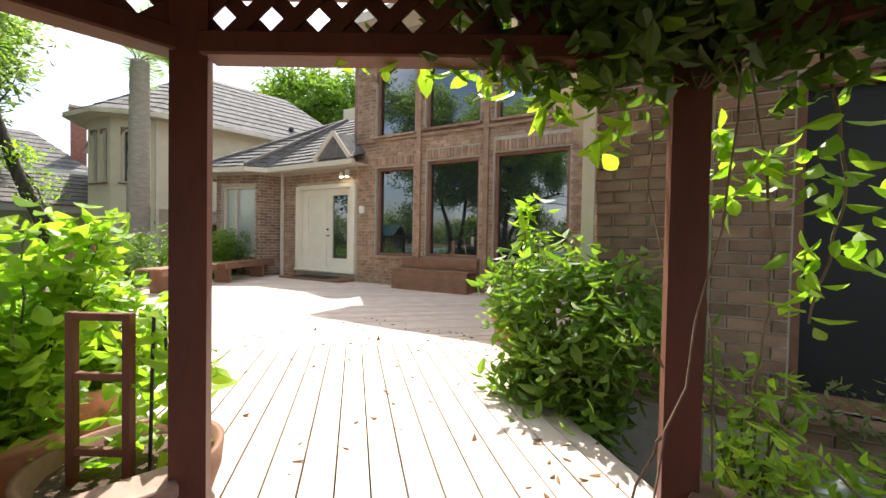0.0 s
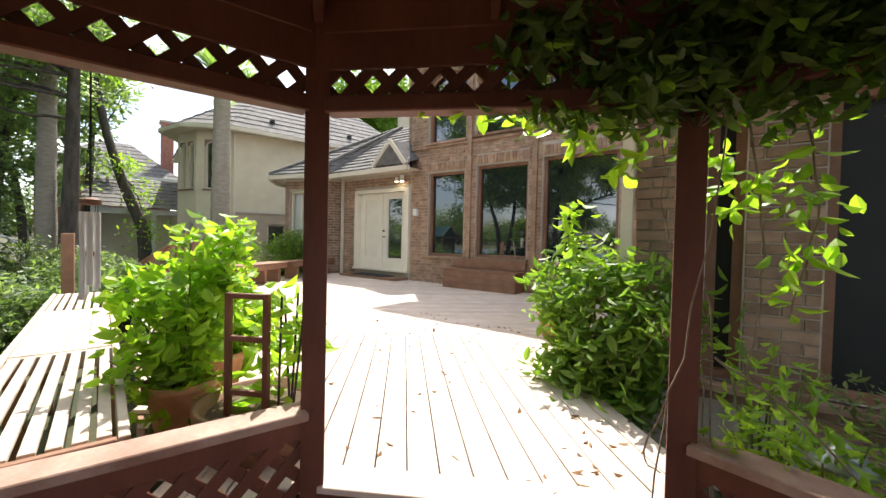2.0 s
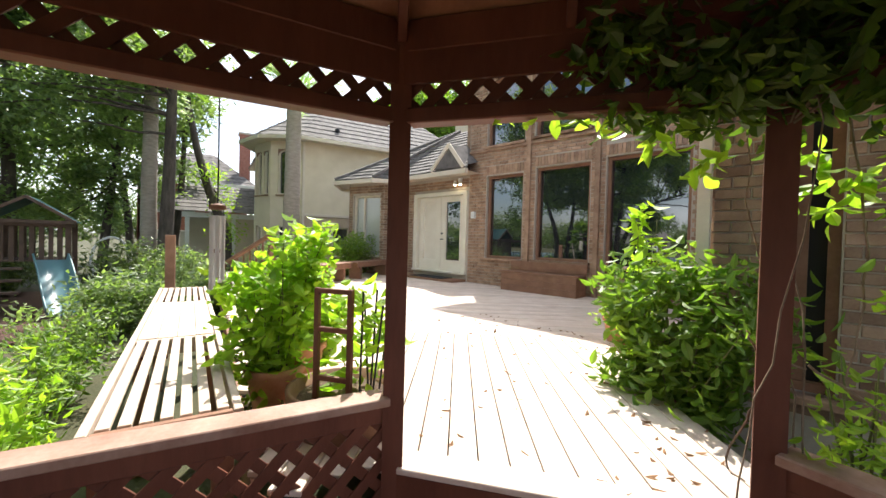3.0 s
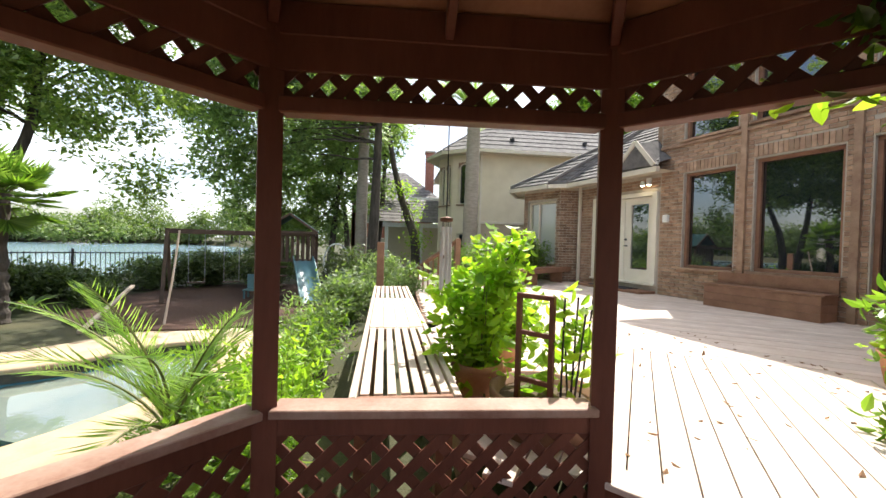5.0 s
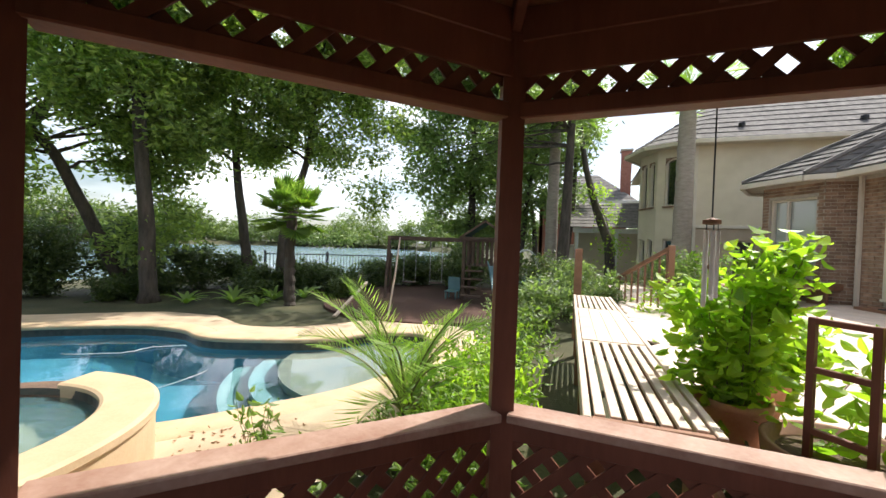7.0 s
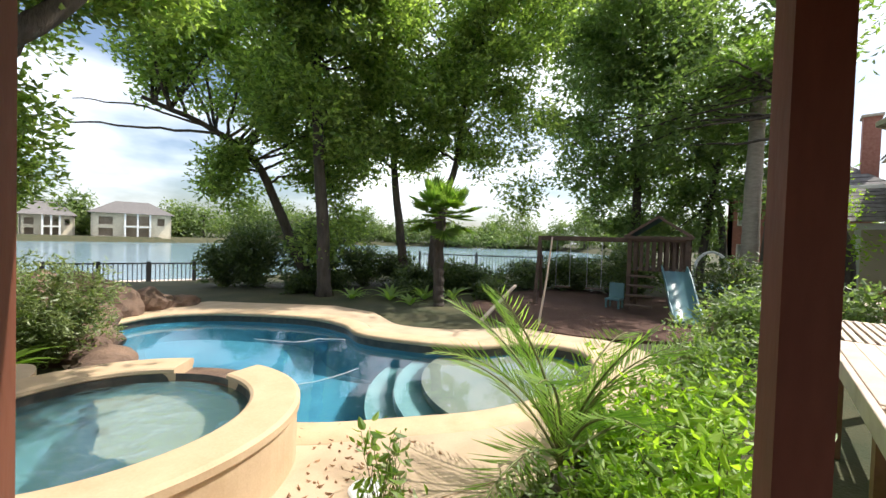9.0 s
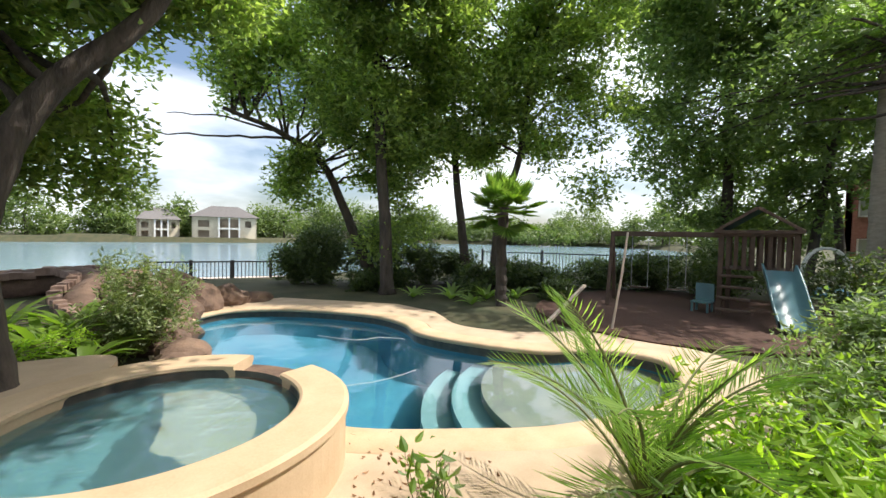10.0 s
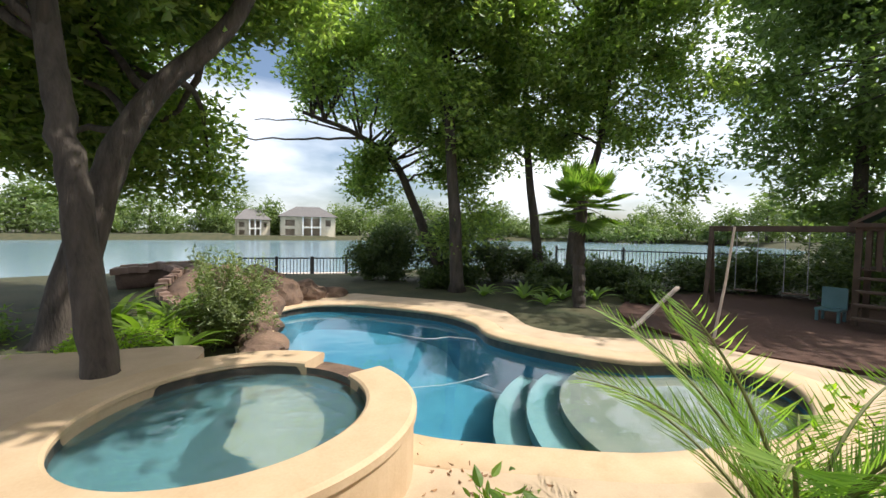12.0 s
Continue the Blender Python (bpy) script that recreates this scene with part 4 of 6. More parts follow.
sw = part("wall", wall_with_holes(Shape(), 0.0, -WY, 0.3, 2.95, 0.0, [], 0.2), MORTAR, house)
sw.matrix_local = side_t
s = Shape()
for b_ in courses(0.0, -WY, 0.55, 2.9, []):
    brick_face(s, *b_, 0.0)
sb = tagged(part("bricks", s, BRICK, house), kind="stuff")
sb.matrix_local = side_t
part("soffit", Shape().box((8.3, WY + 1.9, 2.97), (5.5, 4.9, 0.05)), TRIM, house, "cream soffit of wing")
part("gutter", Shape().box((8.3, WY - 0.58, 3.03), (5.5, 0.12, 0.13)), TRIM, house, "cream gutter of wing").location = (0, 0, 0)
part("gutter", Shape().box((5.5, WY + 1.8, 3.03), (0.12, 4.7, 0.13)), TRIM, house)
s = Shape().add([(5.5, WY - 0.6, 3.1), (11.5, WY - 0.6, 3.1), (11.5, 0, 4.9), (7.6, 0, 4.9), (5.5, 0.0, 3.1)], [(0, 1, 2, 3), (0, 3, 4)])
part("roof", s, SHINGLE, house, "grey shingled roof of wing")
part("downspout", Shape().box((6.0 - 0.05, WY - 0.06, 1.7), (0.08, 0.065, 2.3)).bar((5.97, WY - 0.08, 2.80), (5.75, WY - 0.45, 2.98), 0.07, 0.07), TRIM, house, "cream painted downspout")
fl2 = part("flood_lamp", Shape().lathe([(0.0, 0.02), (0.06, 0.02), (0.075, -0.05), (0.05, -0.07), (0.0, -0.075)], (5.75, WY - 0.2, 2.90), 16), WHITEPAINT, house, "round white eave lamp")
shared = {}
for cx_, cz_, w_ in near_bricks:
    key = round(w_, 3)
    if key not in shared:
        bs = Shape()
        brick_face(bs, 0, 0, w_, 0)
        shared[key] = bs.mesh("brick", BRICK)
    ob = new("brick", shared[key])
    ob.parent = house
    ob.location = (cx_, WY, cz_)


# ---- trees and plants ----
def limb(pts, r0, r1, wobble=0.0, n=None):
    """Points and radii of a smooth tapering limb."""
    p = np.array(pts, float)
    t = np.linspace(0, len(p) - 1, n or 4 * len(p))
    out = []
    for u in t:
        i = int(min(max(math.floor(u), 0), len(p) - 2))
        k = u - i
        a, b, c, d = p[max(i - 1, 0)], p[i], p[i + 1], p[min(i + 2, len(p) - 1)]
        q = 0.5 * (2 * b + (c - a) * k + (2 * a - 5 * b + 4 * c - d) * k * k + (3 * b - a - 3 * c + d) * k ** 3)
        out.append(q + rng.normal(0, wobble, 3))
    return out, list(r0 + (r1 - r0) * np.linspace(0, 1, len(t)) ** 0.8)


def tree(label, trunks, crown, count, leafsize, mat, bark=BARK, branches=26, category="tree", cluster=0.52, extra=()):
    """A tree: trunks (points, r0, r1), limbs that reach into crown blobs (centre, radii), and leaves in clumps on them."""
    base = trunks[0][0][0]
    root = thing("tree", label, category, base)
    inv = Vector(base)
    wood = Shape()
    ends = []
    for pts, r0, r1 in trunks:
        p, r = limb(pts, r0, r1, 0.008)
        r[0] *= 1.35
        wood.tube([Vector(q) - inv for q in p], r, 10)
        ends += p[len(p) // 2:]
    part("trunk", wood, bark, root, "", True)
    limbs, clumps = Shape(), []
    weights = np.array([c[1][0] * c[1][1] * c[1][2] for c in crown])
    for _ in range(branches):
        c, rad = crown[rng.choice(len(crown), p=weights / weights.sum())]
        v = unit(rng.normal(0, 1, (1, 3)))[0]
        tip = np.array(c) + v * np.array(rad) * rng.uniform(0.55, 0.95)
        st = np.array(min((ends[i] for i in rng.integers(0, len(ends), 6)), key=lambda e: np.linalg.norm(np.array(e) - tip)))
        mid = st * 0.5 + tip * 0.5 + rng.normal(0, 0.25, 3) + (0, 0, 0.25)
        p, r = limb([st, mid, tip], 0.055, 0.010, 0.02)
        limbs.tube([Vector(q) - inv for q in p], r, 5)
        clumps += [p[k] for k in range(len(p) // 2, len(p))]
    for c, rad in crown:
        m = max(6, int(rad[0] * rad[1] * rad[2] * 4.0))
        v = unit(rng.normal(0, 1, (m, 3))) * rng.uniform(0.5, 1.0, (m, 1)) * np.array(rad)
        clumps += list(np.array(c) + v)
    for pts, r0, r1 in extra:
        p, r = limb(pts, r0, r1, 0.02)
        limbs.tube([Vector(q) - inv for q in p], r, 6)
    tagged(part("branchwork", limbs, bark, root, "", True), kind="stuff")
    crownshape = Shape()
    leaf_cloud(crownshape, np.array(clumps) - np.array(base), (cluster, cluster, cluster * 0.7), count, leafsize, leafsize * 0.5, 0.35)
    tagged(part("crown", crownshape, mat, root), kind="stuff")
    return root


# lakeside trees
tree("tall vine-clad lakeside tree with straight grey trunk", [([(-6.2, -10.6, -0.05), (-6.15, -10.7, 2.0), (-6.0, -10.8, 4.5), (-5.9, -10.9, 7.5), (-5.8, -10.9, 9.5)], 0.20, 0.09)],
     [((-6.2, -10.6, 7.4), (2.4, 2.2, 2.4)), ((-4.9, -10.9, 5.4), (1.3, 1.4, 1.3)), ((-7.2, -10.4, 5.2), (1.6, 1.5, 1.7)), ((-5.6, -9.6, 8.6), (2.8, 2.2, 1.6)), ((-6.9, -11.4, 3.6), (1.2, 1.0, 1.0)), ((-7.6, -11.2, 1.7), (0.8, 0.8, 0.9)), ((-6.3, -11.3, 1.2), (0.7, 0.6, 0.9)), ((-6.4, -10.4, 4.3), (1.5, 1.2, 0.9)), ((-4.6, -9.8, 8.8), (2.0, 1.8, 1.6))], 38000, 0.17, LEAF_OAK, branches=40)
tree("dark tree leaning out over the lake", [([(-6.9, -12.4, -0.1), (-6.4, -12.4, 0.9), (-5.9, -12.6, 2.2), (-5.2, -12.8, 3.7), (-4.1, -13.1, 4.5), (-2.6, -13.4, 5.0)], 0.22, 0.05)],
     [((-4.4, -13.0, 5.8), (1.7, 1.6, 1.0)), ((-5.4, -12.8, 6.8), (2.0, 1.8, 1.6)), ((-3.1, -13.3, 6.4), (1.2, 1.2, 0.9)), ((-4.7, -13.1, 3.3), (0.8, 0.7, 1.2)), ((-3.9, -13.2, 8.4), (2.2, 1.8, 1.3)), ((-6.4, -12.4, 4.9), (1.5, 1.2, 1.1)), ((-7.4, -12.0, 3.7), (1.2, 1.0, 1.0)), ((-8.2, -12.6, 5.4), (1.5, 1.3, 1.5))], 31000, 0.17, LEAF_OAK,
     extra=[([(-4.4, -13.0, 4.4), (-3.0, -13.3, 4.3), (-1.6, -13.6, 4.15), (-0.9, -13.7, 4.2)], 0.05, 0.012), ([(-4.1, -13.1, 4.5), (-2.6, -13.5, 4.8), (-1.4, -13.8, 4.7)], 0.045, 0.012)])
tree("lakeside tree with forked mossy trunk", [([(-9.2, -10.6, -0.1), (-9.05, -10.7, 1.6), (-8.8, -10.8, 3.6), (-8.7, -10.9, 6.0), (-8.6, -10.8, 8.5)], 0.19, 0.06), ([(-9.4, -9.6, -0.1), (-9.5, -9.5, 2.2), (-10.0, -9.2, 4.2), (-10.2, -9.1, 7.0)], 0.20, 0.06)],
     [((-8.9, -10.2, 7.4), (2.6, 2.4, 2.6)), ((-10.4, -8.9, 6.2), (1.9, 1.9, 2.1)), ((-10.6, -8.3, 4.0), (1.1, 1.0, 1.0)), ((-7.9, -10.6, 4.6), (1.2, 1.2, 1.5)), ((-11.0, -8.4, 8.6), (2.4, 2.4, 1.8)), ((-9.2, -10.0, 4.9), (1.6, 1.4, 1.0)), ((-11.4, -7.6, 3.2), (0.7, 0.7, 0.6)), ((-10.2, -10.4, 4.6), (1.4, 1.3, 1.2)), ((-9.0, -9.2, 5.8), (1.6, 1.4, 1.2)), ((-11.3, -7.3, 6.3), (1.5, 1.5, 1.9)), ((-10.8, -7.4, 9.2), (2.2, 2.0, 1.8)), ((-7.4, -10.4, 9.8), (2.0, 2.0, 1.6))], 52000, 0.17, LEAF_OAK, branches=40)
tree("dark spreading evergreen tree beyond the play fort", [([(-19.0, -6.4, -0.1), (-19.0, -6.3, 3.0), (-18.6, -6.2, 6.5), (-18.4, -6.0, 9.5)], 0.28, 0.08), ([(-19.6, -4.0, -0.1), (-19.2, -3.6, 3.2), (-18.8, -3.2, 6.0)], 0.2, 0.07)],
     [((-18.4, -6.8, 6.4), (2.4, 2.6, 3.0)), ((-18.0, -4.0, 7.4), (2.8, 2.8, 3.0)), ((-17.2, -6.0, 10.2), (3.2, 3.8, 2.8)), ((-19.0, -7.4, 3.4), (1.7, 1.5, 1.6)), ((-18.8, -3.0, 3.9), (1.9, 1.7, 1.6)), ((-19.5, -5.2, 2.6), (1.6, 2.4, 1.6)), ((-15.3, -7.6, 7.4), (2.0, 2.0, 2.4)), ((-14.8, -6.4, 10.0), (2.4, 2.4, 2.2)), ((-16.2, -7.8, 4.4), (1.5, 1.5, 1.4))], 38000, 0.24, LEAF_DARK, branches=40)
tree("dark oak with low boughs behind the garden", [([(-22.0, -2.0, -0.1), (-22.2, -1.6, 3.0), (-22.0, -1.4, 7.0)], 0.25, 0.08), ([(-21.4, -3.2, -0.1), (-21.8, -3.6, 3.4), (-22.4, -4.2, 6.0)], 0.2, 0.06)],
     [((-21.8, -2.6, 8.0), (3.2, 2.6, 2.6)), ((-22.5, -5.0, 6.0), (2.4, 2.2, 2.4)), ((-22.0, -2.0, 5.0), (1.9, 1.6, 1.6)), ((-23.5, -7.5, 4.0), (2.4, 2.4, 2.6))], 13000, 0.27, LEAF_DARK)
tree("big double-trunked shade tree beside spa", [([(0.11, -5.35, 0.36), (0.19, -5.45, 1.06), (0.3, -5.59, 1.89), (0.42, -5.75, 2.61), (0.55, -5.92, 3.4), (0.69, -6.24, 4.68)], 0.125, 0.085), ([(0.79, -6.72, 0.3), (0.61, -6.71, 1.13), (0.42, -6.76, 1.9), (0.21, -6.79, 2.57), (-0.15, -6.78, 3.2), (-0.79, -6.73, 3.96), (-1.34, -6.83, 5.25)], 0.21, 0.08)],
     [((1.2, -7.4, 5.6), (2.6, 2.2, 1.6)), ((-0.5, -9.2, 5.5), (1.5, 1.5, 1.2)), ((2.4, -9.2, 4.2), (1.8, 1.8, 1.6)), ((1.4, -9.9, 2.9), (1.5, 1.2, 0.8)), ((0.2, -10.4, 2.5), (0.9, 0.8, 0.5)), ((0.2, -6.0, 6.6), (2.2, 2.2, 1.4)), ((-1.2, -8.6, 6.4), (1.6, 1.4, 0.8)), ((3.2, -6.2, 5.0), (2.2, 2.0, 1.6)), ((1.0, -7.6, 4.0), (1.1, 0.8, 0.6)), ((0.2, -8.6, 4.6), (1.0, 0.9, 0.5)), ((1.5, -10.6, 5.0), (1.5, 1.2, 1.0)), ((-0.3, -6.6, 4.5), (0.9, 0.8, 0.6)), ((0.9, -8.6, 3.4), (0.9, 0.9, 0.6)), ((-1.3, -7.4, 5.2), (1.0, 0.9, 0.6)), ((0.4, -10.2, 3.6), (1.2, 0.9, 0.6))], 90000, 0.15, LEAF_OAK, branches=44)
# added tree, out of view; its crown only casts shade on terrace and spa
tree("unseen oak whose bough is added to shade terrace and spa", [([(3.6, -2.6, 0.2), (3.5, -2.6, 2.4), (2.9, -2.5, 4.6), (1.0, -2.4, 6.0), (-1.5, -2.3, 6.4)], 0.24, 0.07)],
     [((-2.7, -2.2, 6.5), (2.0, 1.7, 0.5)), ((-0.6, -2.5, 6.7), (1.4, 1.4, 0.6)), ((3.0, -2.6, 6.6), (2.0, 2.0, 1.2)), ((-1.4, -3.4, 7.0), (1.2, 1.0, 0.5)), ((-3.1, -3.3, 6.5), (0.9, 0.8, 0.5)), ((-2.4, -5.1, 6.7), (1.0, 0.8, 0.5))], 52000, 0.18, LEAF_OAK, branches=30)
tree("leaning bare-limbed garden tree with ivy", [([(-19.0, 0.3, 0.0), (-18.9, 0.2, 1.8), (-19.2, -0.4, 3.6), (-19.6, -1.0, 6.0), (-19.9, -1.4, 8.4)], 0.26, 0.10)],
     [((-19.8, -1.4, 8.6), (1.6, 1.6, 0.9)), ((-19.0, 0.1, 3.6), (0.45, 0.45, 0.9)), ((-18.8, 0.3, 1.6), (0.35, 0.35, 0.7))], 2600, 0.17, LEAF_BRIGHT, branches=14)
tree("tall dark shade tree over the play area", [([(-15.2, -1.6, -0.1), (-15.2, -1.5, 3.0), (-14.9, -1.4, 6.0), (-14.6, -1.3, 9.0)], 0.26, 0.09)],
     [((-14.4, -1.8, 8.2), (3.0, 2.6, 2.2)), ((-13.2, -3.2, 9.4), (2.8, 2.4, 1.8)), ((-15.6, -0.6, 7.2), (1.8, 1.4, 1.8)), ((-15.0, -3.4, 6.4), (1.6, 1.6, 1.4)), ((-14.2, -5.4, 5.6), (1.8, 1.6, 1.6)), ((-12.8, -2.8, 6.4), (1.6, 1.4, 1.0))], 7000, 0.2, LEAF_DARK, branches=36)
tree("tall feathery green tree behind the house roof", [([(-21.5, 13.0, 0.0), (-21.3, 12.9, 5.0), (-21.4, 13.0, 10.5)], 0.25, 0.07), ([(-25.5, 12.6, 0.0), (-25.4, 12.4, 6.0), (-25.2, 12.5, 11.0)], 0.25, 0.07)],
     [((-21.4, 13.0, 9.6), (2.4, 2.6, 3.6)), ((-25.2, 12.5, 10.6), (2.6, 2.6, 3.4)), ((-23.2, 13.2, 9.0), (2.4, 2.2, 3.0)), ((-28.0, 12.0, 11.0), (2.2, 2.2, 2.4))], 20000, 0.30, LEAF_SHRUB)


def palm_frond(shape, rib, o, heading, length, arch, n, leaflet, width, twist=0.0):
    """A feather frond: an arching rib with leaflets on both sides."""
    h = Vector((math.cos(heading), math.sin(heading), 0))
    pts = []
    for k in range(15):
        t = k / 14
        a = arch[0] + (arch[1] - arch[0]) * t
        pts.append((Vector(o) if not pts else pts[-1] + (h * math.cos(a) + Vector((0, 0, math.sin(a)))) * length / 14))
    rib.tube(pts, list(np.linspace(0.014, 0.003, 15)), 5)
    base, along, side, ln = [], [], [], []
    for k in range(n):
        t = 0.12 + 0.86 * k / n
        i = min(int(t * 14), 13)
        p = pts[i].lerp(pts[i + 1], t * 14 - i)
        d = (pts[i + 1] - pts[i]).normalized()
        lat = d.cross(Vector((0, 0, 1))).normalized()
        for sgn in (-1, 1):
            v = (lat * sgn * 0.8 + d * 0.75 + Vector((0, 0, 0.28 - 0.25 * t)) + Vector(rng.normal(0, 0.06, 3))).normalized()
            base.append(p)
            along.append(v)
            side.append(v.cross(Vector((0, 0, 1))).normalized())
            ln.append(leaflet * (0.55 + 0.9 * math.sin(math.pi * min(1, t * 0.9 + 0.08))) * rng.uniform(0.85, 1.1))
    ln = np.array(ln)
    shape.leaves(np.array(base), np.array(along), np.array(side), ln, np.full(len(ln), width), 0.3, 0.03)


def feather_palm(at, label, fronds, length, leaflet, width, trunk_h=0.0, trunk_r=0.1, n=34, upright=0.0):
    root = thing("palm", label, "palm", at)
    if trunk_h:
        p, r = limb([(0, 0, 0), (0.05, 0.02, trunk_h * 0.5), (0, 0.05, trunk_h)], trunk_r * 1.15, trunk_r * 0.85, 0.004, 30)
        part("trunk", Shape().tube(p, [k * (1 + 0.05 * (i % 2)) for i, k in enumerate(r)], 12), PALMBARK, root, "", True)
    for k in range(fronds):
        sh, rib = Shape(), Shape()
        a = 2.4 * k + rng.uniform(-0.3, 0.3)
        lift = rng.uniform(0.75, 1.45) if k % 3 else rng.uniform(0.2, 0.7)
        palm_frond(sh, rib, (0, 0, trunk_h), a, length * rng.uniform(0.75, 1.1), (min(1.45, lift + upright), lift - rng.uniform(0.9, 1.7) + upright * 0.8), n, leaflet, width)
        f = part("frond", sh, LEAF_PALM, root)
        part("rib", rib, STEM, f)
    return root


feather_palm((-2.85, -2.12, 0.03), "young pygmy date palm with fine arching fronds", 16, 1.34, 0.21, 0.0075, 0.12, 0.05, 38, 0.66)
feather_palm((-13.4, 1.95, 0.0), "tall grey-trunked palm before the neighbouring house", 12, 2.0, 0.55, 0.04, 6.3, 0.25, 30)
feather_palm((-15.6, -2.05, 0.0), "tall grey-trunked palm beyond the garden", 14, 2.2, 0.6, 0.045, 6.6, 0.22, 30)


def fan_palm(at, label, height, fans, size):
    root = thing("fan_palm", label, "palm", at)
    p, r = limb([(0, 0, 0), (0.05, 0.0, height * 0.5), (0, 0.0, height)], 0.13, 0.11, 0.01, 24)
    part("trunk", Shape().tube(p, [k * (1 + 0.12 * (i % 2)) for i, k in enumerate(r)], 12), BARK, root, "shaggy fibrous trunk")
    for k in range(fans):
        a = 2.4 * k + rng.uniform(-0.2, 0.2)
        el = 1.3 - 2.0 * (k / fans) + rng.uniform(-0.15, 0.15)
        d = Vector((math.cos(a) * math.cos(el), math.sin(a) * math.cos(el), math.sin(el)))
        o = Vector((0, 0, height - 0.12 * rng.uniform(0, 1)))
        hub = o + d * size * rng.uniform(0.6, 0.8)
        sh = Shape()
        st = Shape().tube([o, (o + hub) / 2 + Vector((0, 0, 0.04)), hub], [0.012, 0.010, 0.007], 5)
        lat = d.cross(Vector((0, 0, 1))).normalized()
        upv = lat.cross(d)
        n = 26
        ang = np.linspace(-2.1, 2.1, n)
        al = unit(np.array([(d * math.cos(t) + lat * math.sin(t) + upv * 0.12 - Vector((0, 0, 0.25))) for t in ang]))
        sd = unit(np.cross(al, np.tile(np.array(upv), (n, 1))))
        sh.leaves(np.tile(np.array(hub), (n, 1)), al, sd, np.full(n, size * 0.62) * rng.uniform(0.85, 1.1, n), np.full(n, 0.055), 0.3)
        f = part("fan_leaf", sh, LEAF_PALM if k < fans * 0.4 else LEAF_SHRUB, root)
        part("stalk", st, STEM, f)
    return root


fan_palm((-7.5, -7.5, -0.05), "windmill fan palm with shaggy trunk", 2.35, 26, 0.75)


def bush(name, label, at, blobs, count, size, mat, stems=10, spread=0.16, category="shrub", droop=0.2, stem_r=0.008, wide=0.45):
    """A leafy plant: stems that rise from its foot and leaves clumped along and around them."""
    root = thing(name, label, category, at)
    st, pts = Shape(), []
    for k in range(stems):
        c, rad = blobs[k % len(blobs)]
        tip = np.array(c) + unit(rng.normal(0, 1, (1, 3)))[0] * np.array(rad) * 0.85
        foot = rng.normal(0, 0.05, 3) * (1, 1, 0)
        p, r = limb([foot, foot * 0.4 + tip * np.array((0.35, 0.35, 0.5)), tip], stem_r * 1.6, stem_r * 0.4, 0.006)
        st.tube(p, r, 5)
        pts += p[len(p) // 3:]
    tagged(part("stemwork", st, STEM, root), kind="stuff")
    for c, rad in blobs:
        m = max(6, int(rad[0] * rad[1] * rad[2] * 240))
        pts += list(np.array(c) + unit(rng.normal(0, 1, (m, 3))) * rng.uniform(0.35, 1.0, (m, 1)) * np.array(rad))
    sh = Shape()
    leaf_cloud(sh, pts, (spread, spread, spread), count, size, size * wide, droop, broad=size >= 0.04 and count <= 5000)
    tagged(part("leaves", sh, mat, root), kind="stuff")
    return root


# ---- things on and beside the deck ----
def slat_bench():
    """The long slatted bench along the deck's edge."""
    b = thing("slatted_bench", "long low sun-bleached slatted wooden bench along deck edge", "bench", (-1.62, -0.43, 0), 2.2)
    L, W, Z = 4.62, 0.50, 0.93
    for y in (-W / 2, W / 2):
        part("side_rail", Shape().box((-L / 2, y, Z - 0.06), (L, 0.035, 0.12)), BENCHWOOD, b)
    for x in (-0.018, -1.50, -3.25, -L + 0.018):
        part("end_rail", Shape().box((x, 0, Z - 0.064), (0.035, W - 0.04, 0.11)), BENCHWOOD if x < -0.1 else BROWNWOOD, b)
    for x0, x1, n, gap in ((-0.04, -1.48, 7, 0.022), (-1.52, -3.23, 4, 0.003), (-3.27, -L + 0.04, 7, 0.022)):
        w = (W - 0.045) / n
        for i in range(n):
            y = -W / 2 + 0.022 + w * (i + 0.5)
            part("slat", Shape().box(((x0 + x1) / 2, y, Z - 0.012 + random.uniform(-0.002, 0.002)), (x0 - x1, w - gap, 0.022)), BENCHWOOD, b)
    for x in (-0.12, -1.5, -3.2, -4.5):
        for y in (-0.2, 0.2):
            part("leg", Shape().box((x, y, Z / 2 - 0.06), (0.085, 0.085, Z - 0.12)), BROWNWOOD, b)
    return b


slat_bench()


def pot(parent, r, h, z, mat=TERRACOTTA, c=(0, 0)):
    return part("pot", Shape().lathe([(0.0, 0.0), (r * 0.68, 0.0), (r * 0.92, h * 0.82), (r * 0.93, h * 0.83), (r * 1.02, h * 0.84), (r * 1.02, h), (r * 0.92, h), (r * 0.88, h * 0.86), (0.0, h * 0.84)], (c[0], c[1], z), 28), mat, parent, "terracotta pot with rolled rim", True)


p1 = bush("potted_plant", "bright green leafy plant in a terracotta pot on deck", (-2.31, 0.05, DZ), [((0, 0, 0.66), (0.22, 0.22, 0.28)), ((0.02, 0.12, 0.90), (0.18, 0.18, 0.20)), ((-0.05, -0.12, 0.46), (0.26, 0.24, 0.20)), ((0.0, 0.22, 1.0), (0.09, 0.10, 0.08)), ((-0.1, -0.18, 0.76), (0.12, 0.14, 0.10))], 1300, 0.083, LEAF_BRIGHT, 20, 0.10, "plant", 0.1, 0.006, 0.62)
pot(p1, 0.17, 0.27, 0.0)
p2 = bush("potted_plant", "bright green leafy plant in a terracotta pot behind another pot", (-2.75, 0.28, DZ), [((0, 0, 0.62), (0.26, 0.26, 0.30)), ((-0.1, 0.15, 0.50), (0.26, 0.26, 0.25)), ((0.05, -0.15, 0.72), (0.22, 0.22, 0.22))], 1500, 0.085, LEAF_BRIGHT, 12, 0.08, "plant", 0.1, 0.006, 0.6)
